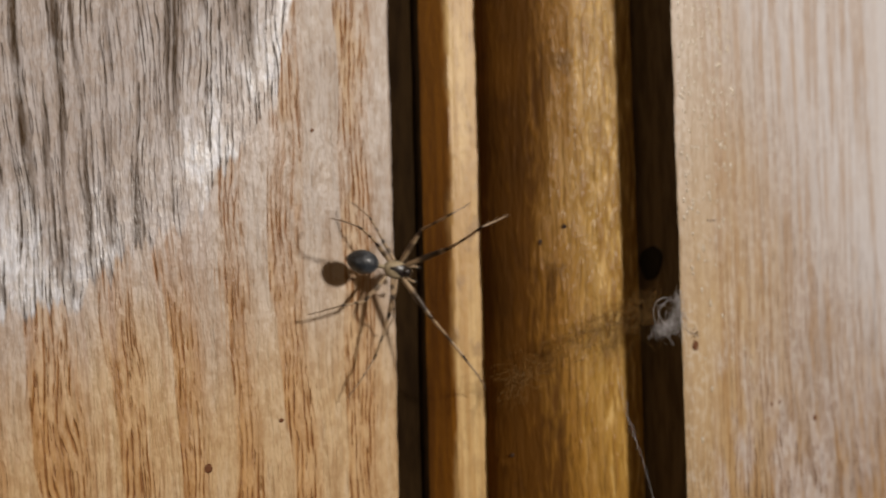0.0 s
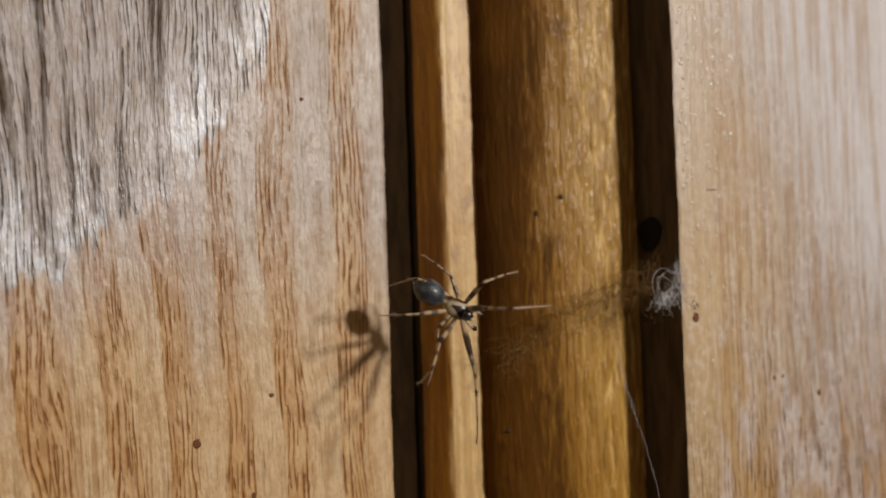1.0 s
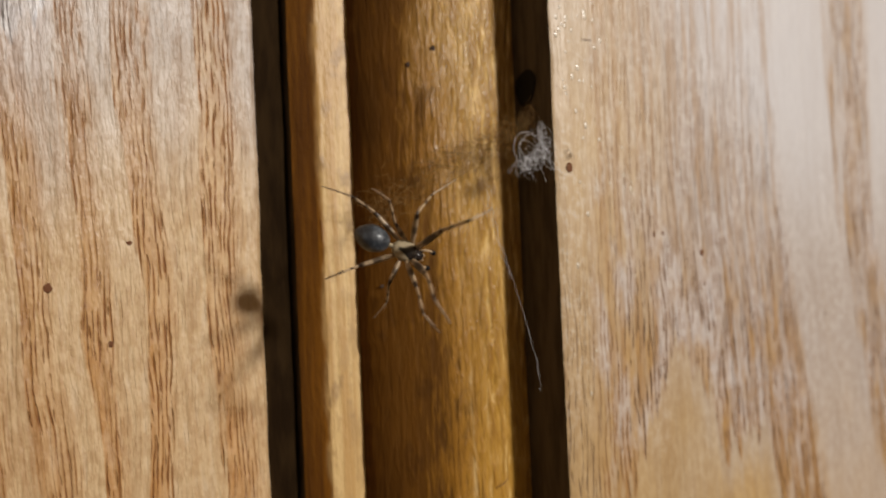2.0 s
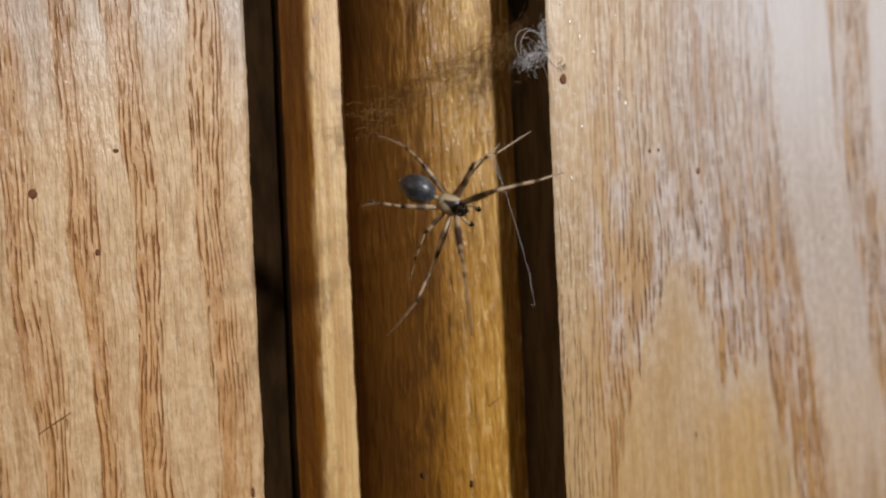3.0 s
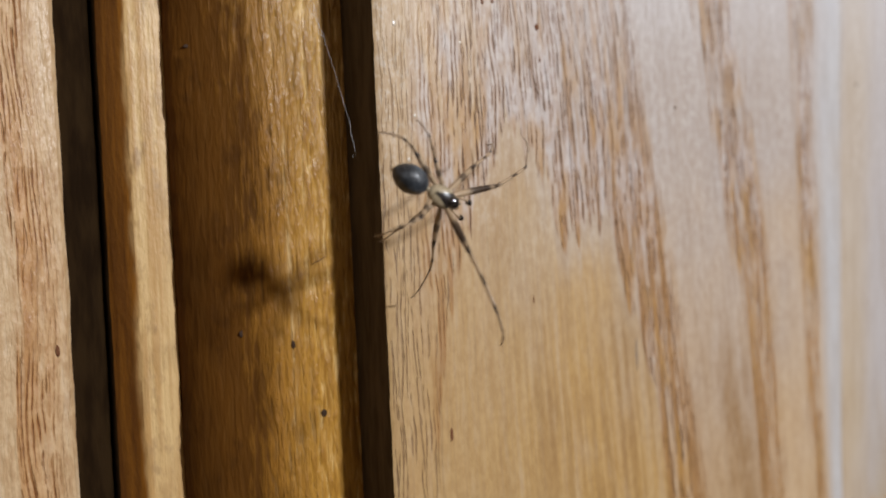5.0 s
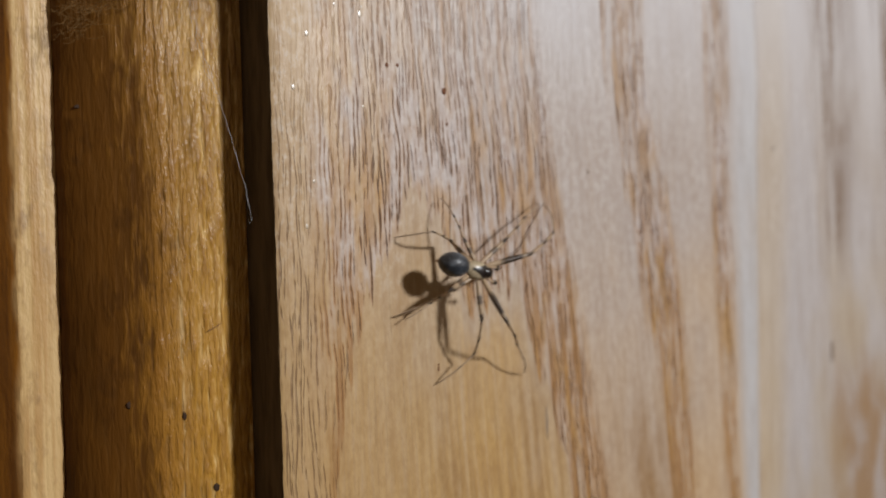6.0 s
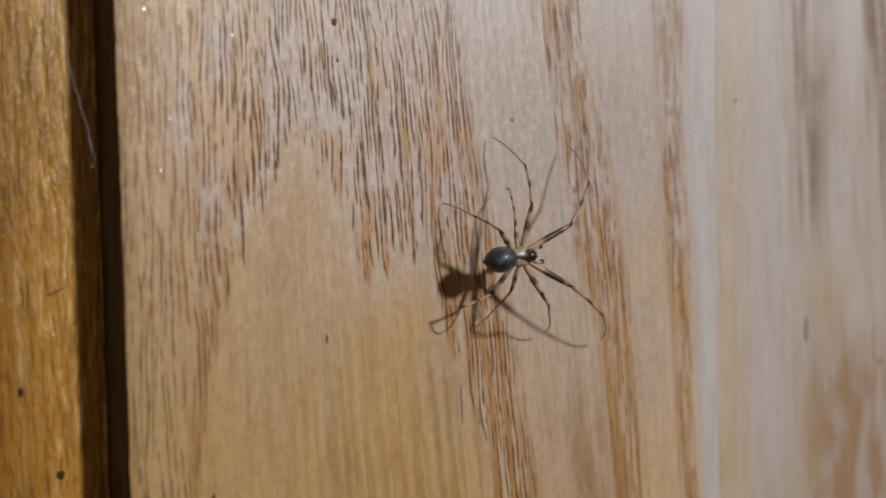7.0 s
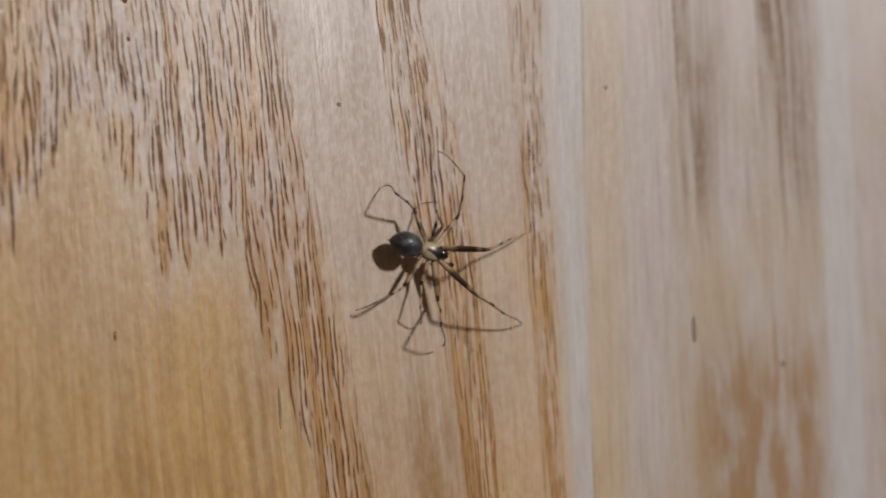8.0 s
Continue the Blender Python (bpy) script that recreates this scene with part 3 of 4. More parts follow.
for i, (x, y, z, rx, rz) in enumerate([(-4.48, 3.72, 10.9, 0.22, 0.14), (-5.74, 4.2, 10.1, 0.12, 0.16), (-8.15, 6.5, 13.8, 0.3, 0.06), (-7.2, 5.13, -1.0, 0.22, 0.10), (-3.3, 3.45, -15.4, 0.10, 0.2), (-1.9, 3.36, -18.9, 0.16, 0.2), (-5.6, 4.15, -14.7, 0.14, 0.18)]):
    speck(cove, x, y, z, rx, rz, 40 + i)

# a short loose fibre on the panel
fibre_mat = Nodes("brown_fibre").finish((0.16, 0.08, 0.03), 0.6, 0.3)
bm = bmesh.new()
tube(bm, [(-22.8, 7.46, -10.86), (-22.2, 7.44, -10.5), (-21.8, 7.44, -10.28), (-21.45, 7.46, -10.07)], [0.02, 0.035, 0.04, 0.02], 6)
part("fibre", bm, fibre_mat, left_panel)

bm = bmesh.new()
tube(bm, [(-2.2, 3.36, -11.6), (-1.95, 3.33, -11.48), (-1.7, 3.33, -11.38), (-1.4, 3.345, -11.2)], [0.015, 0.035, 0.03, 0.012], 6)
part("fibre", bm, fibre_mat, cove)

# pin-point beads of dried varnish on the board
glint = Nodes("dried_varnish").finish((0.46, 0.38, 0.28), 0.3, 1.0)
bm = bmesh.new()
rng = random.Random(11)
spots = [(2.04, -4.7), (1.6, -6.8)] + [(rng.uniform(0.4, 3.4), rng.uniform(8, 23)) for _ in range(90)] + [(rng.uniform(0.3, 4.2), rng.uniform(13, 24)) for _ in range(70)] + [(rng.uniform(0.5, 5), rng.uniform(-2, 9)) for _ in range(14)]
for x, z in spots:
    e = rng.uniform(0.05, 0.11)
    bmesh.ops.create_icosphere(bm, subdivisions=2, radius=1.0, matrix=Matrix.LocRotScale((x * MM, -0.002 * MM, z * MM), None, (e * MM, e * MM * 0.14, e * MM * rng.uniform(1, 2))))
tagged(part("varnish_beads", bm, glint, right_board, "tiny glittering beads of dried varnish"), kind="stuff")

silk = Nodes("white_silk").finish((0.75, 0.76, 0.8), 0.45)
silk.node_tree.nodes["Principled BSDF"].inputs["Alpha"].default_value = 0.6
rng = random.Random(5)


def strand(bm, a, b, sag, radius, steps=14, wild=0.0):
    a, b = Vector(a), Vector(b)
    off = Vector((rng.uniform(-1, 1), rng.uniform(-1, 1), rng.uniform(-1, 1)))
    pts = []
    for i in range(steps + 1):
        u = i / steps
        p = a.lerp(b, u) + Vector((0, 0, -sag)) * 4 * u * (1 - u) + off * wild * 4 * u * (1 - u)
        p += Vector((noise.noise(p * 2.3 + off * 9), noise.noise(p * 2.1 - off * 7), noise.noise(p * 1.9 + off * 5))) * wild * 0.8
        pts.append(p)
    tube(bm, pts, radius, 4)


# a woolly tuft of old silk caught on the edge of the board
bm = bmesh.new()
for _ in range(120):
    u = rng.random()
    c = Vector((0.15, 0.0, 6.0)).lerp(Vector((-1.35, 0.45, 5.25)), u) + Vector((rng.gauss(0, 0.22), rng.gauss(0.0, 0.2), rng.gauss(0, 0.24 - 0.10 * u)))
    d = Vector((rng.uniform(-1, 1), rng.uniform(-0.6, 0.6), rng.uniform(-1, 1))).normalized() * rng.uniform(0.25, 0.75)
    strand(bm, c - d * 0.6, c + d * 0.6, rng.uniform(-0.2, 0.3), rng.uniform(0.003, 0.006), 9, rng.uniform(0.1, 0.5))
for _ in range(60):
    c = Vector((0.0, 0.05, 6.1)).lerp(Vector((-0.15, 0.1, 7.4)), rng.random()) + Vector((rng.gauss(0, 0.13), rng.gauss(0, 0.12), 0))
    d = Vector((rng.uniform(-0.5, 0.5), rng.uniform(-0.4, 0.4), rng.uniform(-1, 1))).normalized() * rng.uniform(0.2, 0.6)
    strand(bm, c - d * 0.6, c + d * 0.6, 0.0, rng.uniform(0.003, 0.006), 8, rng.uniform(0.1, 0.4))
for r, turn, tilt in ((0.85, 0.3, 0.2), (0.7, 0.8, -0.2), (0.5, 0.0, 0.4)):
    tube(bm, [(-0.75 + r * math.cos(a + turn), 0.25 + tilt * math.sin(a), 6.1 + 1.1 * r * math.sin(a + turn)) for a in np.linspace(0.2, 4.4, 26)], 0.010, 5)
for k in range(4):
    strand(bm, (-0.1 - 0.1 * k, 0.1, 6.9 - 0.2 * k), (0.2, 0.0, 6.0), 0.0, 0.012, 8, 0.25)
for k in range(4):
    strand(bm, (0.0, 0.0, 5.9), (0.75 + 0.1 * k, -0.03, 5.15 - 0.1 * k), 0.05, 0.010, 8, 0.2)
strand(bm, (-0.3, 0.1, 5.4), (0.05, -0.02, 4.5), 0.1, 0.006, 8, 0.1)
tuft = part("silk_tuft", bm, silk, None)
tuft.location.z = Z0
tagged(tuft, "woolly white tuft of old spider silk on the board's edge", "silk")

# a loose sheet of threads from the tuft down over the moulding
bm = bmesh.new()
for _ in range(9):
    top = Vector((rng.uniform(-1.7, -0.6), rng.uniform(0.1, 0.5), rng.uniform(5.4, 7.6)))
    strand(bm, (rng.uniform(-0.2, 0.2), 0.1, rng.uniform(5.4, 6.6)), top, rng.uniform(-0.4, 0.4), 0.005, 14, 0.55)
for _ in range(3):
    strand(bm, (0.0, 0.2, 5.6), (rng.uniform(-3.5, -3.0), 1.3, rng.uniform(3.2, 3.8)), rng.uniform(0.0, 0.3), 0.003, 12, 0.25)
# strands added along this course to cast a shadow band on the moulding
course = [Vector(p) for p in ((-0.5, 1.4, 6.5), (-1.7, 1.8, 6.1), (-2.9, 2.0, 5.7), (-4.75, 2.5, 4.9), (-6.75, 3.7, 3.45), (-7.95, 4.3, 2.75))]
for _ in range(270):
    u = (len(course) - 1.001) * rng.random() ** 1.35
    a = course[int(u)].lerp(course[int(u) + 1], u % 1) + Vector((rng.gauss(0, 0.2), rng.gauss(0, 0.22), rng.gauss(0, 0.52)))
    d = Vector((rng.uniform(0.4, 1.1), rng.uniform(-0.4, 0.4), rng.uniform(-0.3, 0.9)))
    strand(bm, a - d * 0.8, a + d * 0.8, rng.uniform(-0.1, 0.2), rng.uniform(0.005, 0.011), 9, rng.uniform(0.2, 0.6))
for _ in range(26):
    c = Vector((0.78 + rng.gauss(0, 0.10), -0.03, 5.15 + rng.gauss(0, 0.14)))
    d = Vector((rng.uniform(-1, 1), 0.0, rng.uniform(-1, 1))).normalized() * rng.uniform(0.08, 0.22)
    strand(bm, c - d, c + d, 0.0, 0.007, 6, 0.08)
# browned like the moulding so that the added strands hardly show
haze = Nodes("faint_silk").finish((0.26, 0.15, 0.055), 0.8, 0.1)
haze.node_tree.nodes["Principled BSDF"].inputs["Alpha"].default_value = 0.45
sheet = part("silk_sheet", bm, haze, None)
sheet.location.z = Z0
tagged(sheet, "thin haze of old silk threads over the moulding, with added brown strands that cast shade", "silk", kind="stuff")

# the dragline that hangs beside the moulding, with a small bunch at its end
bm = bmesh.new()
for k in range(3):
    strand(bm, (-3.3 + 0.1 * k, 1.3, 3.6), (-2.0, 1.2, -1.0), 0.0, 0.005, 12, 0.25)
strand(bm, (-2.0, 1.2, -0.9), (-0.9, 1.0, -5.2), 0.0, 0.007, 12, 0.05)
for k in range(3):
    strand(bm, (-1.0 + 0.03 * k, 1.0, -4.9), (-0.75 + 0.06 * k, 1.1, -5.9 - 0.25 * k), 0.0, 0.004, 8, 0.06)
tube(bm, [(-0.72 + 0.09 * math.cos(a), 1.1, -6.5 + 0.07 * math.sin(a)) for a in np.linspace(0, 5, 12)], 0.005, 4)
thread = part("silk_thread", bm, silk, None)
thread.location.z = Z0
tagged(thread, "single white silk thread ending in a small bunch", "silk")


# ---- the spider ----
def spider_skin(name, pale, dark, stops, rough):
    """Cuticle banded along the attribute 'along': stops of (place, darkness)."""
    w = Nodes(name)
    at = w.tree.nodes.new("ShaderNodeAttribute")
    at.attribute_name = "along"
    speck = w.noise(w.stretch(9000, 9000, 9000), 1.0, 2, 0.6)
    u = w.math("MULTIPLY_ADD", w.math("SUBTRACT", speck, 0.5), 0.10, at.outputs["Fac"])
    band = w.curve(u, stops)
    c = w.mix(w.math("MULTIPLY", w.ramp(speck, 0.4, 0.7), 0.35), pale, tuple(0.55 * v for v in pale))
    c = w.mix(band, c, dark)
    w.bump(speck, 0.00001)
    w.bsdf.inputs["Transmission Weight"].default_value = 0.12
    return w.finish(c, rough, 0.45)


PALE, DARK = (0.47, 0.34, 0.21), (0.026, 0.013, 0.007)
front_femur = spider_skin("femur_dark_tip", PALE, DARK, [(0, 0.0), (0.3, 0.1), (0.42, 0.9), (0.78, 1.0), (0.86, 0.3), (0.93, 0.9)], 0.4)
femur_skin = spider_skin("femur_banded", PALE, DARK, [(0, 0.05), (0.35, 0.1), (0.45, 0.8), (0.58, 0.8), (0.66, 0.1), (0.8, 0.2), (0.88, 1.0)], 0.4)
tibia_skin = spider_skin("tibia_banded", PALE, DARK, [(0, 0.8), (0.10, 0.1), (0.36, 0.1), (0.43, 0.85), (0.53, 0.85), (0.60, 0.05), (0.84, 0.1), (0.90, 1.0)], 0.4)
thin_skin = spider_skin("metatarsus_banded", (0.52, 0.39, 0.27), DARK, [(0, 0.8), (0.06, 0.2), (0.3, 0.15), (0.36, 0.5), (0.42, 0.2), (0.7, 0.3), (0.9, 0.5)], 0.45)


def abdomen_material():
    w = Nodes("blue_grey_abdomen")
    x, y = w.xyz()[0], w.xyz()[1]
    mottle = w.noise(w.stretch(2400, 2400, 2400), 1.0, 3, 0.6)
    fine = w.noise(w.stretch(12000, 12000, 12000), 1.0, 2, 0.6)
    heart = both(w, inverse(w, w.ramp(w.math("ABSOLUTE", y), 0.00006, 0.00017)), w.ramp(x, -0.0004, 0.0))
    rear = inverse(w, w.ramp(w.math("MULTIPLY_ADD", w.math("SUBTRACT", mottle, 0.5), 0.0009, x), -0.0006, 0.0))
    c = w.mix(w.ramp(mottle, 0.36, 0.68), (0.020, 0.025, 0.032), (0.075, 0.088, 0.105))
    c = w.mix(w.math("MULTIPLY", rear, 0.8), c, (0.010, 0.010, 0.012))
    c = w.mix(w.math("MULTIPLY", heart, 0.6), c, (0.014, 0.015, 0.018))
    c = w.mix(w.math("MULTIPLY", w.ramp(fine, 0.55, 0.75), 0.35), c, (0.15, 0.165, 0.18))
    w.bump(w.math("MULTIPLY_ADD", mottle, 2.0, fine), 0.00003)
    w.bsdf.inputs["Coat Weight"].default_value, w.bsdf.inputs["Coat Roughness"].default_value = 0.3, 0.25
    return w.finish(c, 0.46, 0.5)


def carapace_material():
    w = Nodes("amber_and_dark_carapace")
    x, y = w.xyz()[0], w.xyz()[1]
    ay = w.math("ABSOLUTE", y)
    wedge = inverse(w, w.ramp(w.math("SUBTRACT", ay, w.ramp(x, 0.00034, 0.00115, 0.00004, 0.00034)), 0.0, 0.00007))
    wedge = both(w, wedge, w.ramp(x, 0.00022, 0.00036))
    rim = w.ramp(ay, 0.00034, 0.00042)
    speck = w.noise(w.stretch(7000, 7000, 7000), 1.0, 2, 0.6)
    c = w.mix(w.ramp(speck, 0.4, 0.7), (0.46, 0.38, 0.25), (0.33, 0.26, 0.16))
    m = w.math("MAXIMUM", wedge, w.math("MULTIPLY", rim, 0.35))
    w.bsdf.inputs["Transmission Weight"].default_value = 0.15
    return w.finish(w.mix(m, c, (0.020, 0.015, 0.013)), 0.33, 0.5)


black_gloss = Nodes("black_gloss").finish((0.008, 0.008, 0.009), 0.1, 0.7)
head_gloss = Nodes("dark_head_gloss").finish((0.018, 0.014, 0.013), 0.16, 0.9)
abdomen_skin, carapace_skin = abdomen_material(), carapace_material()


def ovoid(cx, cy, cz, lx, ly, lz, taper=0.0, squash=0.0, u=32, v=22):
    """A rounded body, long in x; taper narrows its rear, squash flattens its underside."""
    bm = bmesh.new()
    bmesh.ops.create_uvsphere(bm, u_segments=u, v_segments=v, radius=1.0)
    for p in bm.verts:
        x, y, z = p.co
        k = 1 - taper * max(0.0, -x) ** 2
        z = z * (1 - squash) if z < 0 else z
        p.co = ((cx + lx * x) * MM, (cy + ly * y * k) * MM, (cz + lz * z * k) * MM)
    return bm


LENGTHS = {"1": (2.6, 2.7, 3.1), "2": (2.1, 2.15, 2.5), "3": (1.3, 1.3, 1.5), "4": (1.8, 1.7, 2.1)}
HIPS = {"1": (1.02, 0.26), "2": (0.80, 0.36), "3": (0.55, 0.36), "4": (0.32, 0.28)}
THICK = {"1": 1.0, "2": 0.88, "3": 0.72, "4": 0.82}


def segment(name, length, radii, material, parent, label="", bow=0.0):
    """A leg segment along +x with swollen joints and a few bristles."""
    bm = bmesh.new()
    n = 18
    prof = [np.interp(i / n, [p for p, _ in radii], [r for _, r in radii]) for i in range(n + 1)]
    tube(bm, [(length * i / n, 0, bow * length * math.sin(math.pi * i / n)) for i in range(n + 1)], [float(r) for r in prof], 10)
    for k in range(int(length * 12)):
        u, a = rng.uniform(0.05, 0.97), rng.uniform(0, 2 * math.pi)
        r = float(np.interp(u, [p for p, _ in radii], [q for _, q in radii]))
        root = Vector((length * u, r * 0.9 * math.cos(a), r * 0.9 * math.sin(a) + bow * length * math.sin(math.pi * u)))
        tip = root + Vector((0.09, 0.11 * math.cos(a), 0.11 * math.sin(a))) * rng.uniform(0.6, 1.3)
        tube(bm, [root, tip], [0.006, 0.002], 3)
    ob = part(name, bm, material, parent, label)
    at = ob.data.attributes.new("along", "FLOAT", "POINT")
    at.data.foreach_set("value", [v.co.x / (length * MM) for v in ob.data.vertices])
    return ob


spider = new("spider")
tagged(spider, "small dark spider with pale banded legs crossing the wood", "spider")
abdomen = part("abdomen", ovoid(0, 0, 0, 0.82, 0.60, 0.62, 0.22), abdomen_skin, spider, "blue-grey mottled abdomen, dark behind")
part("spinnerets", ovoid(-0.76, 0, -0.13, 0.13, 0.10, 0.09, 0.4, u=14, v=10), front_femur, abdomen)
bm = bmesh.new()
tube(bm, [(-0.5, 0, 0.0), (-0.1, 0, 0.0), (0.1, 0, 0.0), (0.3, 0, 0.0)], [0.10, 0.10, 0.11, 0.17], 12)
part("pedicel", bm, carapace_skin, spider)
part("cephalothorax", ovoid(0.64, 0, 0.0, 0.64, 0.46, 0.30, -0.05, 0.3), carapace_skin, spider, "pale amber carapace with a dark wedge")
head = part("head", ovoid(1.12, 0, 0.05, 0.32, 0.27, 0.27, -0.1, 0.2, 20, 14), head_gloss, spider, "dark shiny head")
for ex, ey, ez, er in ((1.38, 0.08, 0.17, 0.06), (1.38, -0.08, 0.17, 0.06), (1.24, 0.10, 0.27, 0.05), (1.24, -0.10, 0.27, 0.05), (1.28, 0.20, 0.18, 0.05), (1.28, -0.20, 0.18, 0.05)):
    part("eye", ovoid(ex, ey, ez, er, er, er, u=10, v=8), black_gloss, head)
for side in (1, -1):
    part("chelicera", ovoid(1.38, side * 0.10, -0.10, 0.14, 0.08, 0.18, u=14, v=10), front_femur, spider)
    bm = bmesh.new()
    tube(bm, [(1.15, side * 0.2, -0.05), (1.42, side * 0.34, 0.10), (1.62, side * 0.38, 0.0), (1.76, side * 0.36, -0.14)], [0.06, 0.055, 0.05, 0.06], 8)
    palp = part("palp", bm, front_femur, spider)
    part("palp_bulb", ovoid(1.80, side * 0.36, -0.17, 0.15, 0.12, 0.12, u=14, v=10), black_gloss, palp, "swollen dark palp tip")

# each row: seconds, then azimuth and elevation of thigh, shin and foot in the spider's own space
LEGS = {
    "L1": [(0, 37, 36, 58, 61, 33, -44), (0.5, 11, 37, 13, 19, 21, -14), (1, 33, 75, 32, 77, 34, -45), (1.5, 48, 64, 45, 78, 36, -54), (2, 60, 61, 43, 71, 45, -62), (3.5, 37, 61, 41, -57, 46, -55), (4, 37, 24, 37, -52, 39, -50), (4.5, 45, -35, 59, -42, 96, -57), (6, 27, 7, 42, -27, 79, -53), (6.5, 21, 7, 55, -16, 94, -36), (7, 21, 4, 48, -16, 78, -48), (7.5, 37, 26, 64, 19, 31, -46), (8, 7, 55, 30, -39, 29, -38)],
    "L2": [(0, 76, 30, 46, 53, 38, -48), (0.5, 77, 44, 57, 59, 47, -43), (1, 88, 56, 49, -50, 43, -66), (1.5, 96, 50, 71, -65, 52, -65), (2, 106, 50, 70, -58, 54, -50), (3.5, 90, 44, 50, -51, 61, -25), (4, 95, 73, 59, -52, 62, -38), (4.5, 73, -38, 65, -55, 113, -79), (6, 50, -9, 49, -24, 42, -39), (6.5, 62, 0, 67, -10, 95, -40), (7, 72, 7, 78, -26, 115, -43), (7.5, 54, 4, 65, -25, 80, -40), (8, 59, -14, 108, 30, 126, -50)],
    "L3": [(0, 133, -2, 135, 13, 147, -39), (0.5, 141, 3, 132, -36, 157, -30), (1, 140, 0, 177, 39, 172, -64), (1.5, 118, 52, 99, 61, 47, -57), (2, 144, 39, 128, 41, 163, -54), (3.5, 61, 9, 57, 46, 54, -37), (4, 126, 35, 134, 57, 139, -67), (4.5, 141, 16, 159, 54, 146, -64), (6, 126, -11, 122, -15, 115, -52), (6.5, 90, 20, 58, -48, 30, -76), (7, 83, -7, 80, -23, 53, -65), (7.5, 93, 8, 72, -52, 71, -74), (8, 111, 45, 89, -32, -170, -84)],
    "L4": [(0, 149, 41, 159, 42, 168, -56), (0.5, 153, 45, 165, 43, 169, -50), (1, 179, 20, -159, 70, -133, -58), (1.5, 155, 35, 160, 69, 158, -66), (2, 153, 9, 169, 48, -180, -47), (3.5, 155, 19, 173, 62, 173, -53), (4, 162, 33, 178, 59, 164, -71), (4.5, 162, 29, -176, 67, 154, -75), (6, 129, -42, 179, 34, -157, -49), (6.5, 127, -26, -172, 43, -160, -82), (7, 135, 34, 122, -58, 134, -58), (7.5, 114, 35, 91, -43, 75, -77), (8, 125, 3, 169, 33, 90, -75)],
    "R1": [(0, -43, 11, -40, 15, -33, -40), (0.5, -44, 12, -32, 1, -36, -20), (1, -49, 33, -68, 65, -53, -40), (1.5, -65, 47, -50, 71, -44, -50), (2, -31, 74, -61, 70, -31, -61), (3.5, -66, 37, -70, 71, -58, -30), (4, -25, 57, -14, 76, -23, -58), (4.5, -42, 49, -49, 43, -29, -57), (6, -57, 25, -25, -43, -35, -41), (6.5, -37, 8, -25, -35, -40, -31), (7, -34, 2, -40, -16, -53, -51), (7.5, -35, 6, -37, -21, -48, -52), (8, -40, 35, -10, -30, -3, -43)],
    "R2": [(0, -89, -2, -95, -9, -111, -10), (0.5, -70, 31, -65, 58, -30, -56), (1, -99, 46, -83, 55, -93, -69), (1.5, -72, 24, -40, 59, -32, -67), (2, -52, 55, -61, 63, -27, -59), (3.5, -89, 3, -94, 5, -114, -26), (4, -47, 57, -25, -57, -27, -52), (4.5, -53, -53, -36, -61, -52, -58), (6, -74, 6, -71, -36, -125, -24), (6.5, -107, 38, -38, -48, -50, -54), (7, -85, 40, -35, -52, -59, -54), (7.5, -63, -21, -76, -23, -145, -14), (8, -64, -13, -106, 54, -35, -55)],
    "R3": [(0, -83, 29, -60, -46, -91, -51), (0.5, -85, 0, -78, 1, -50, 6), (1, -110, 44, -64, 24, -76, 2), (1.5, -64, 8, -51, -31, -50, -40), (2, -94, 11, -71, -51, -105, -47), (3.5, -112, -2, -87, -16, -67, -44), (4, -74, 0, -66, -43, -57, -52), (4.5, -109, 6, -84, -72, -71, -75), (6, -138, 1, -131, -33, -132, -21), (6.5, -123, -9, -89, -32, -117, -48), (7, -104, -22, -117, -50, -136, -29), (7.5, -129, -13, -105, -4, -41, -34), (8, -89, -11, -91, 26, -47, -53)],
    "R4": [(0, -119, 4, -159, 38, -149, -44), (0.5, -136, 27, -134, 34, -130, -42), (1, -144, 34, -147, 61, -146, -63), (1.5, -134, 43, -170, 62, -167, -72), (2, -142, 8, -140, 62, -135, -69), (3.5, -160, 9, -161, 59, -161, -69), (4, -145, 11, -146, 66, -148, -76), (4.5, -88, 55, -144, 64, -71, -81), (6, -139, 25, -102, -72, -142, -23), (6.5, -155, -21, -136, 23, -81, -31), (7, -130, -19, -167, 4, -102, -55), (7.5, -137, 32, -137, -45, -157, -46), (8, -112, -2, -147, 46, -135, -51)],
}


legs = {}
for key, rows in LEGS.items():
    n, t = key[1], 1.0 * THICK[key[1]]
    a, b, c = LENGTHS[n]
    thigh = segment("leg", a, [(0, 0.085 * t), (0.12, 0.125 * t), (0.5, 0.155 * t), (0.88, 0.115 * t), (1, 0.08 * t)], front_femur if n == "1" else femur_skin, spider, "pale leg with dark bands")
    shin = segment("shin", b, [(0, 0.07 * t), (0.05, 0.088 * t), (0.16, 0.08 * t), (0.2, 0.068 * t), (0.8, 0.066 * t), (1, 0.055 * t)], tibia_skin, thigh, bow=0.05)
    foot = segment("foot", c, [(0, 0.05 * t), (0.1, 0.048 * t), (0.6, 0.036 * t), (0.95, 0.025 * t), (1, 0.012 * t)], thin_skin, thigh, bow=0.09)
    legs[key] = (thigh, shin, foot)

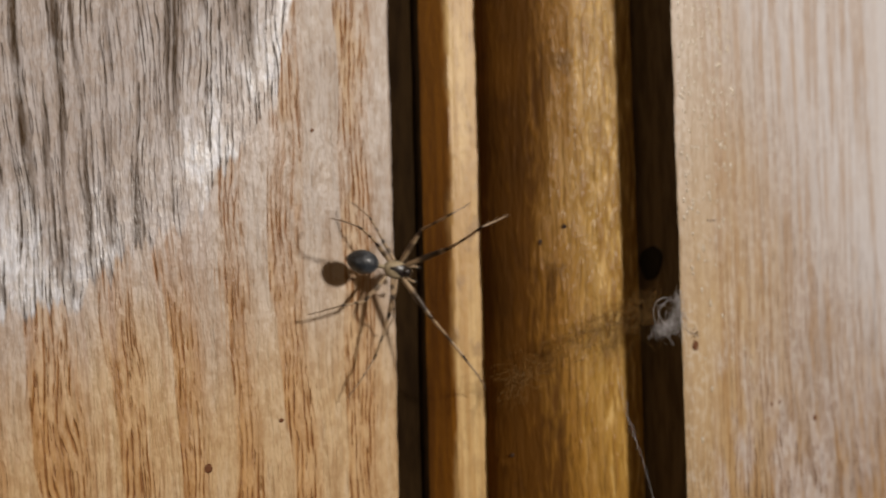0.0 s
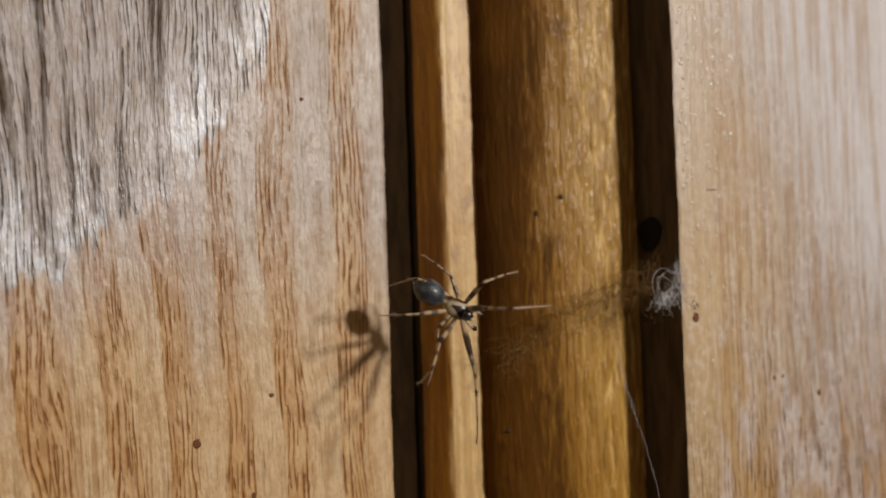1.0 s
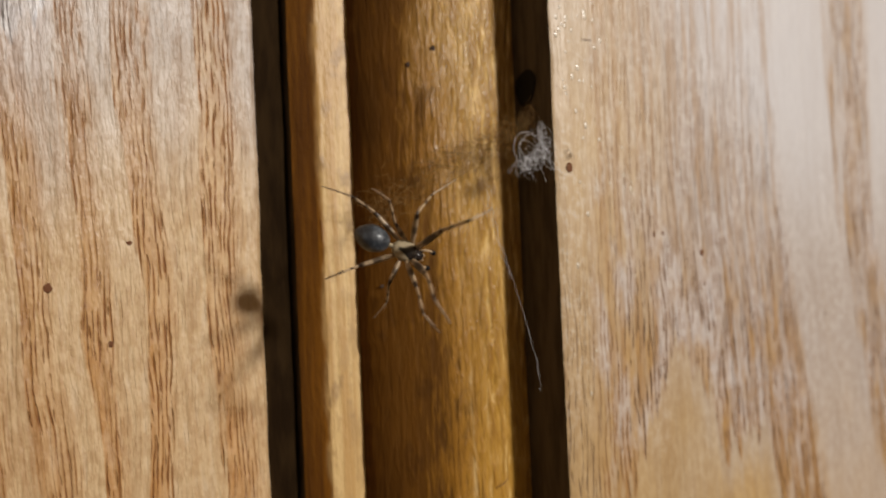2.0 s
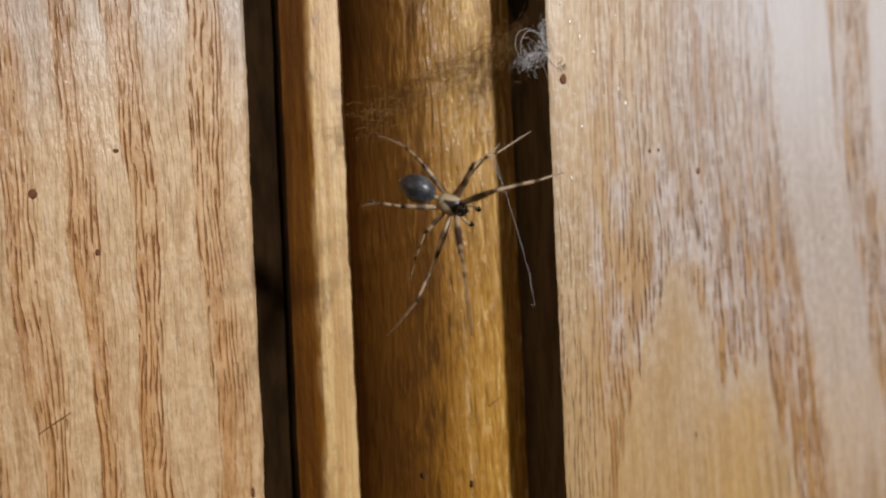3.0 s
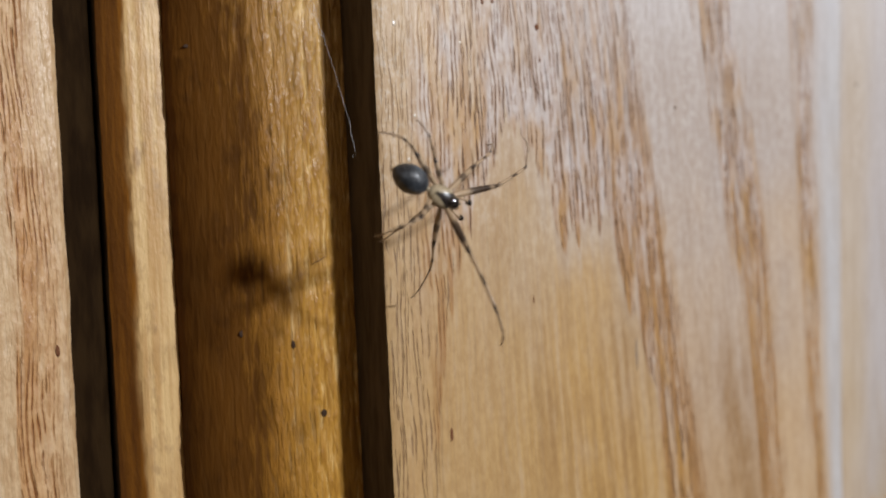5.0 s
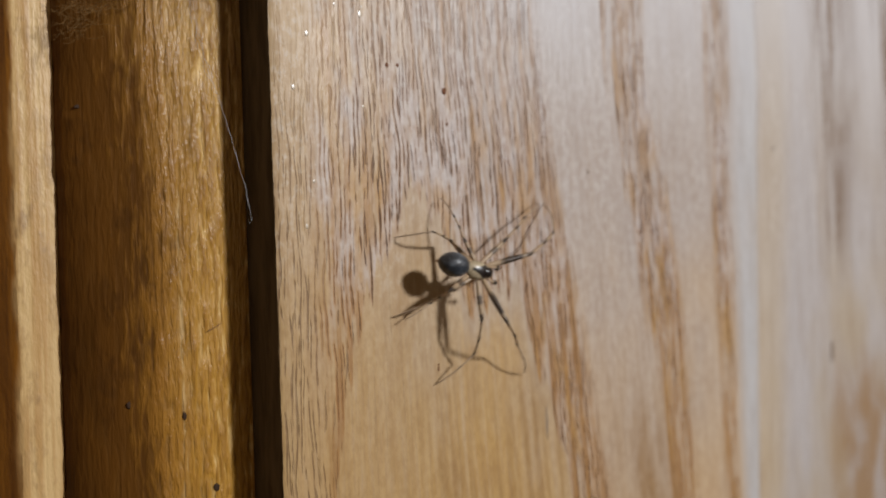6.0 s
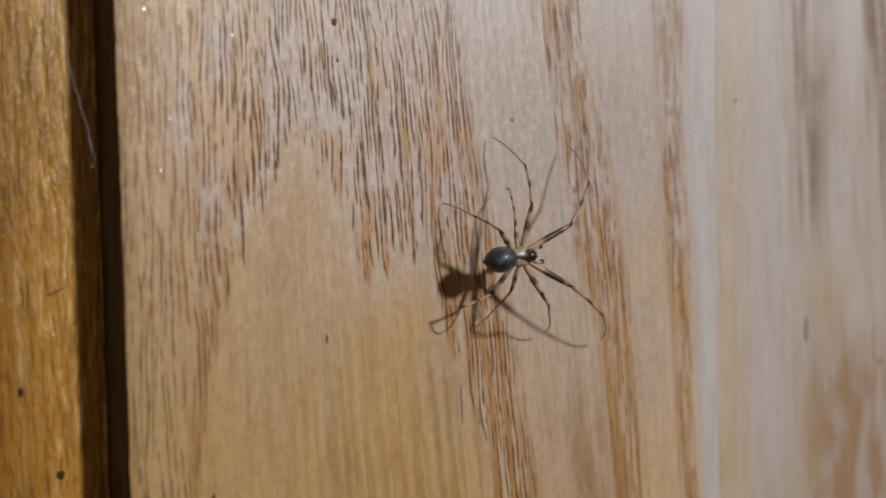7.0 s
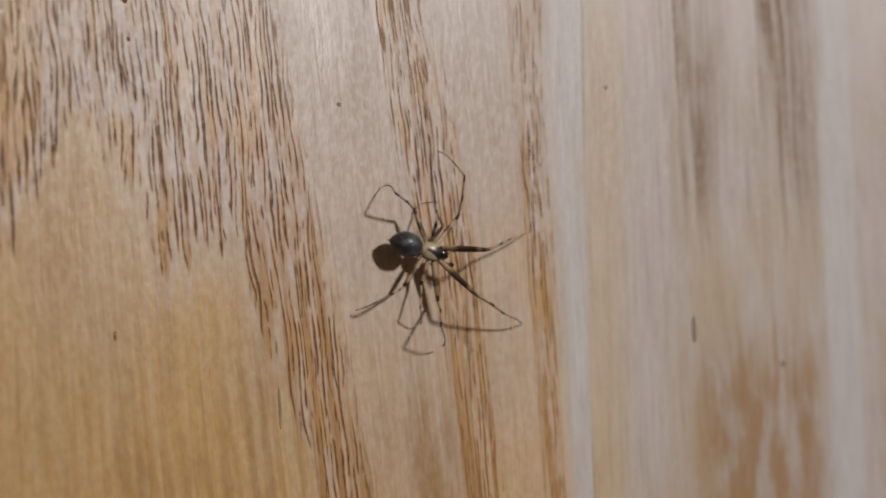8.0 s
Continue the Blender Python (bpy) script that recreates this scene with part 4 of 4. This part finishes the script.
# each row: seconds, millimetres, turns
SPIDER = [
    (0, -14.21, 5.6, 8.97, 90.5, 14, -12.2),
    (0.1, -14.98, 5.57, 8.99, 90.8, 15.2, -11.7),
    (0.2, -14.88, 5.58, 8.99, 91.1, 16.3, -11.1),
    (0.3, -14.51, 5.57, 9.18, 91.5, 17.4, -10.5),
    (0.4, -14.51, 5.49, 8.92, 91.6, 18.8, -10.4),
    (0.5, -14.25, 5.3, 9.13, 91.6, 20.4, -11),
    (0.6, -14.94, 4.94, 8.77, 91.2, 22.8, -12.8),
    (0.7, -14.6, 4.46, 8.55, 90.5, 25.6, -15.5),
    (0.8, -13.62, 3.92, 7.36, 89.7, 28.6, -18.5),
    (0.9, -12.44, 3.38, 6.27, 89.1, 31.2, -21.3),
    (1, -11.89, 2.9, 5.77, 88.7, 32.9, -23.3),
    (1.1, -11.42, 2.5, 5.09, 88.7, 33.6, -24.3),
    (1.2, -11.81, 2.13, 3.95, 89, 33.6, -24.7),
    (1.3, -11.71, 1.78, 4, 89.4, 33.1, -24.8),
    (1.4, -11.32, 1.44, 3.63, 89.8, 32.3, -24.7),
    (1.5, -10.79, 1.1, 2.49, 90.1, 31.4, -24.6),
    (1.6, -9.83, 0.73, 1.67, 90.4, 30, -24.5),
    (1.7, -10.14, 0.34, 1.49, 90.7, 28, -24.1),
    (1.8, -9.9, -0.03, 1.45, 91, 25.9, -23.7),
    (1.9, -9.72, -0.35, 1.1, 91.2, 24.2, -23.4),
    (2, -9.45, -0.6, 0.9, 91.2, 23.6, -23.4),
    (2.2, -8.89, -0.95, 0.34, 90.9, 23.9, -23.8),
    (3.3, -6.45, -2.4, -3.54, 88, 30.8, -27.1),
    (3.4, -5.9, -2.59, -4.93, 87.8, 31.7, -27.3),
    (3.5, -4.88, -2.8, -5.92, 87.6, 32.6, -27.5),
    (3.6, -3.13, -3.11, -7.14, 87.5, 34.3, -27.7),
    (3.7, -2.96, -3.57, -7.97, 87.5, 36.9, -27.8),
    (3.8, -2.53, -4.09, -8.86, 87.7, 39.6, -27.7),
    (3.9, -2.49, -4.62, -8.78, 87.9, 42, -27.5),
    (4, -3.29, -5.1, -8.03, 88.2, 43.2, -27),
    (4.1, -3.26, -5.61, -8.28, 88.7, 43.2, -26.1),
    (4.2, -3.5, -6.18, -8.4, 89.3, 42.2, -24.9),
    (4.3, -3.17, -6.7, -8.8, 89.9, 40.8, -23.5),
    (4.4, -3, -7.05, -8.98, 90.4, 39.1, -22.2),
    (4.5, -2.5, -7.1, -9.12, 90.7, 37.5, -21.1),
    (4.6, -2.57, -6.93, -8.98, 90.8, 36.1, -20.2),
    (4.7, -2.55, -6.71, -8.77, 90.8, 34.7, -19.2),
    (5.8, 6.58, -2.87, -8.24, 90, 18.6, -9.9),
    (5.9, 6.7, -2.57, -8.69, 89.9, 16.7, -9.2),
    (6, 8.85, -2.3, -8.99, 89.8, 14.7, -8.6),
    (6.1, 9.75, -2.13, -8.74, 89.7, 11.8, -8.3),
    (6.2, 11.16, -2.07, -9.55, 89.6, 7.7, -8.4),
    (6.3, 12.96, -2.09, -10.79, 89.6, 3.2, -8.7),
    (6.4, 13.61, -2.15, -11.02, 89.5, -0.8, -9),
    (6.5, 13.58, -2.2, -10.37, 89.5, -3.6, -9.2),
    (6.6, 13.65, -2.28, -10.65, 89.5, -5, -9.2),
    (6.7, 14.06, -2.4, -10.66, 89.6, -5.3, -9.2),
    (6.8, 14.51, -2.54, -10.72, 89.8, -5.2, -9.1),
    (6.9, 15.56, -2.65, -10.56, 89.9, -4.9, -9.1),
    (7, 16.61, -2.7, -10.79, 90, -4.8, -9),
    (7.1, 17.51, -2.69, -10.82, 90.1, -5.3, -8.9),
    (7.2, 18.57, -2.63, -10.6, 90.2, -6.2, -8.9),
    (7.3, 19.92, -2.55, -10.73, 90.3, -6.8, -8.8),
    (7.4, 21.15, -2.43, -10.65, 90.4, -6.8, -8.8),
    (7.5, 21.6, -2.3, -10.71, 90.5, -5.5, -8.6),
    (7.6, 21.89, -2.14, -10.98, 90.6, -2.6, -8.4),
    (7.7, 21.75, -1.94, -10.72, 90.6, 1.5, -8.1),
    (7.8, 22.38, -1.73, -10.79, 90.6, 6.3, -7.8),
    (7.9, 22.31, -1.51, -10.8, 90.7, 11.3, -7.5),
    (8, 22.35, -1.3, -10.82, 90.7, 15.9, -7.2),
]


# how far the abdomen is drawn up over the waist: seconds, millimetres along, millimetres up
WAIST = [(0, -0.40, 0), (0.5, -0.40, 0), (1, -0.25, 0), (3.5, -0.25, 0), (4.5, -0.2, 0), (6, 0, 0.02), (6.5, 0.2, 0.10), (7.5, 0.2, 0.10), (8, -0.05, 0.02)]


def way(azimuth, elevation):
    a, e = radians(azimuth), radians(elevation)
    return Vector((math.cos(a) * math.cos(e), math.sin(a) * math.cos(e), math.sin(e)))


def along(direction):
    """The turn that lays +x along a direction, with the back upwards."""
    y = Vector((0, 0, 1)).cross(direction)
    y = y.normalized() if y.length > 1e-4 else Vector((0, 1, 0))
    return Matrix((direction, y, direction.cross(y))).transposed()


def stride(rows, t):
    """The three directions of a leg at t: a quick step from each row to the next."""
    i = max(k for k in range(len(rows)) if rows[k][0] <= t + 1e-6)
    j = min(i + 1, len(rows) - 1)
    u = 0.0 if i == j else (t - rows[i][0]) / (rows[j][0] - rows[i][0])
    u = u * u * (3 - 2 * u)
    return [(way(*rows[i][1 + 2 * k:3 + 2 * k]) * (1 - u) + way(*rows[j][1 + 2 * k:3 + 2 * k]) * u + Vector((0, 0, 1e-3))).normalized() for k in range(3)]


def motions():
    # the spider's pull draws the tuft aside for a while
    walk(tuft, [(t, pose(x * MM, 0, Z0 + z * MM)) for t, x, z in ((0, 0, 0), (1.1, 0, 0), (1.6, -0.5, -0.55), (2.2, -0.6, -0.75), (3.2, 0, 0), (8, 0, 0))])
    walk(spider, [(t, pose(x * MM, y * MM, Z0 + z * MM, rx, ry, rz)) for t, x, y, z, rx, ry, rz in SPIDER])
    walk(abdomen, [(t, pose((x - 0.70) * MM, 0, (z + 0.08) * MM)) for t, x, z in WAIST])
    for key, rows in LEGS.items():
        hx, hy = HIPS[key[1]]
        hip = Vector((hx, hy if key[0] == "L" else -hy, -0.1)) * MM
        la, lb = (v * MM for v in LENGTHS[key[1]][:2])
        path = ([], [], [])
        for step in range(81):
            t = step / 10
            d1, d2, d3 = stride(rows, t)
            r1 = along(d1)
            back = r1.inverted()
            path[0].append((t, Matrix.Translation(hip) @ r1.to_4x4()))
            path[1].append((t, Matrix.Translation((la, 0, 0)) @ (back @ along(d2)).to_4x4()))
            path[2].append((t, Matrix.Translation(Vector((la, 0, 0)) + back @ (d2 * lb)) @ (back @ along(d3)).to_4x4()))
        for piece, keyed in zip(legs[key], path):
            walk(piece, keyed)


motions()
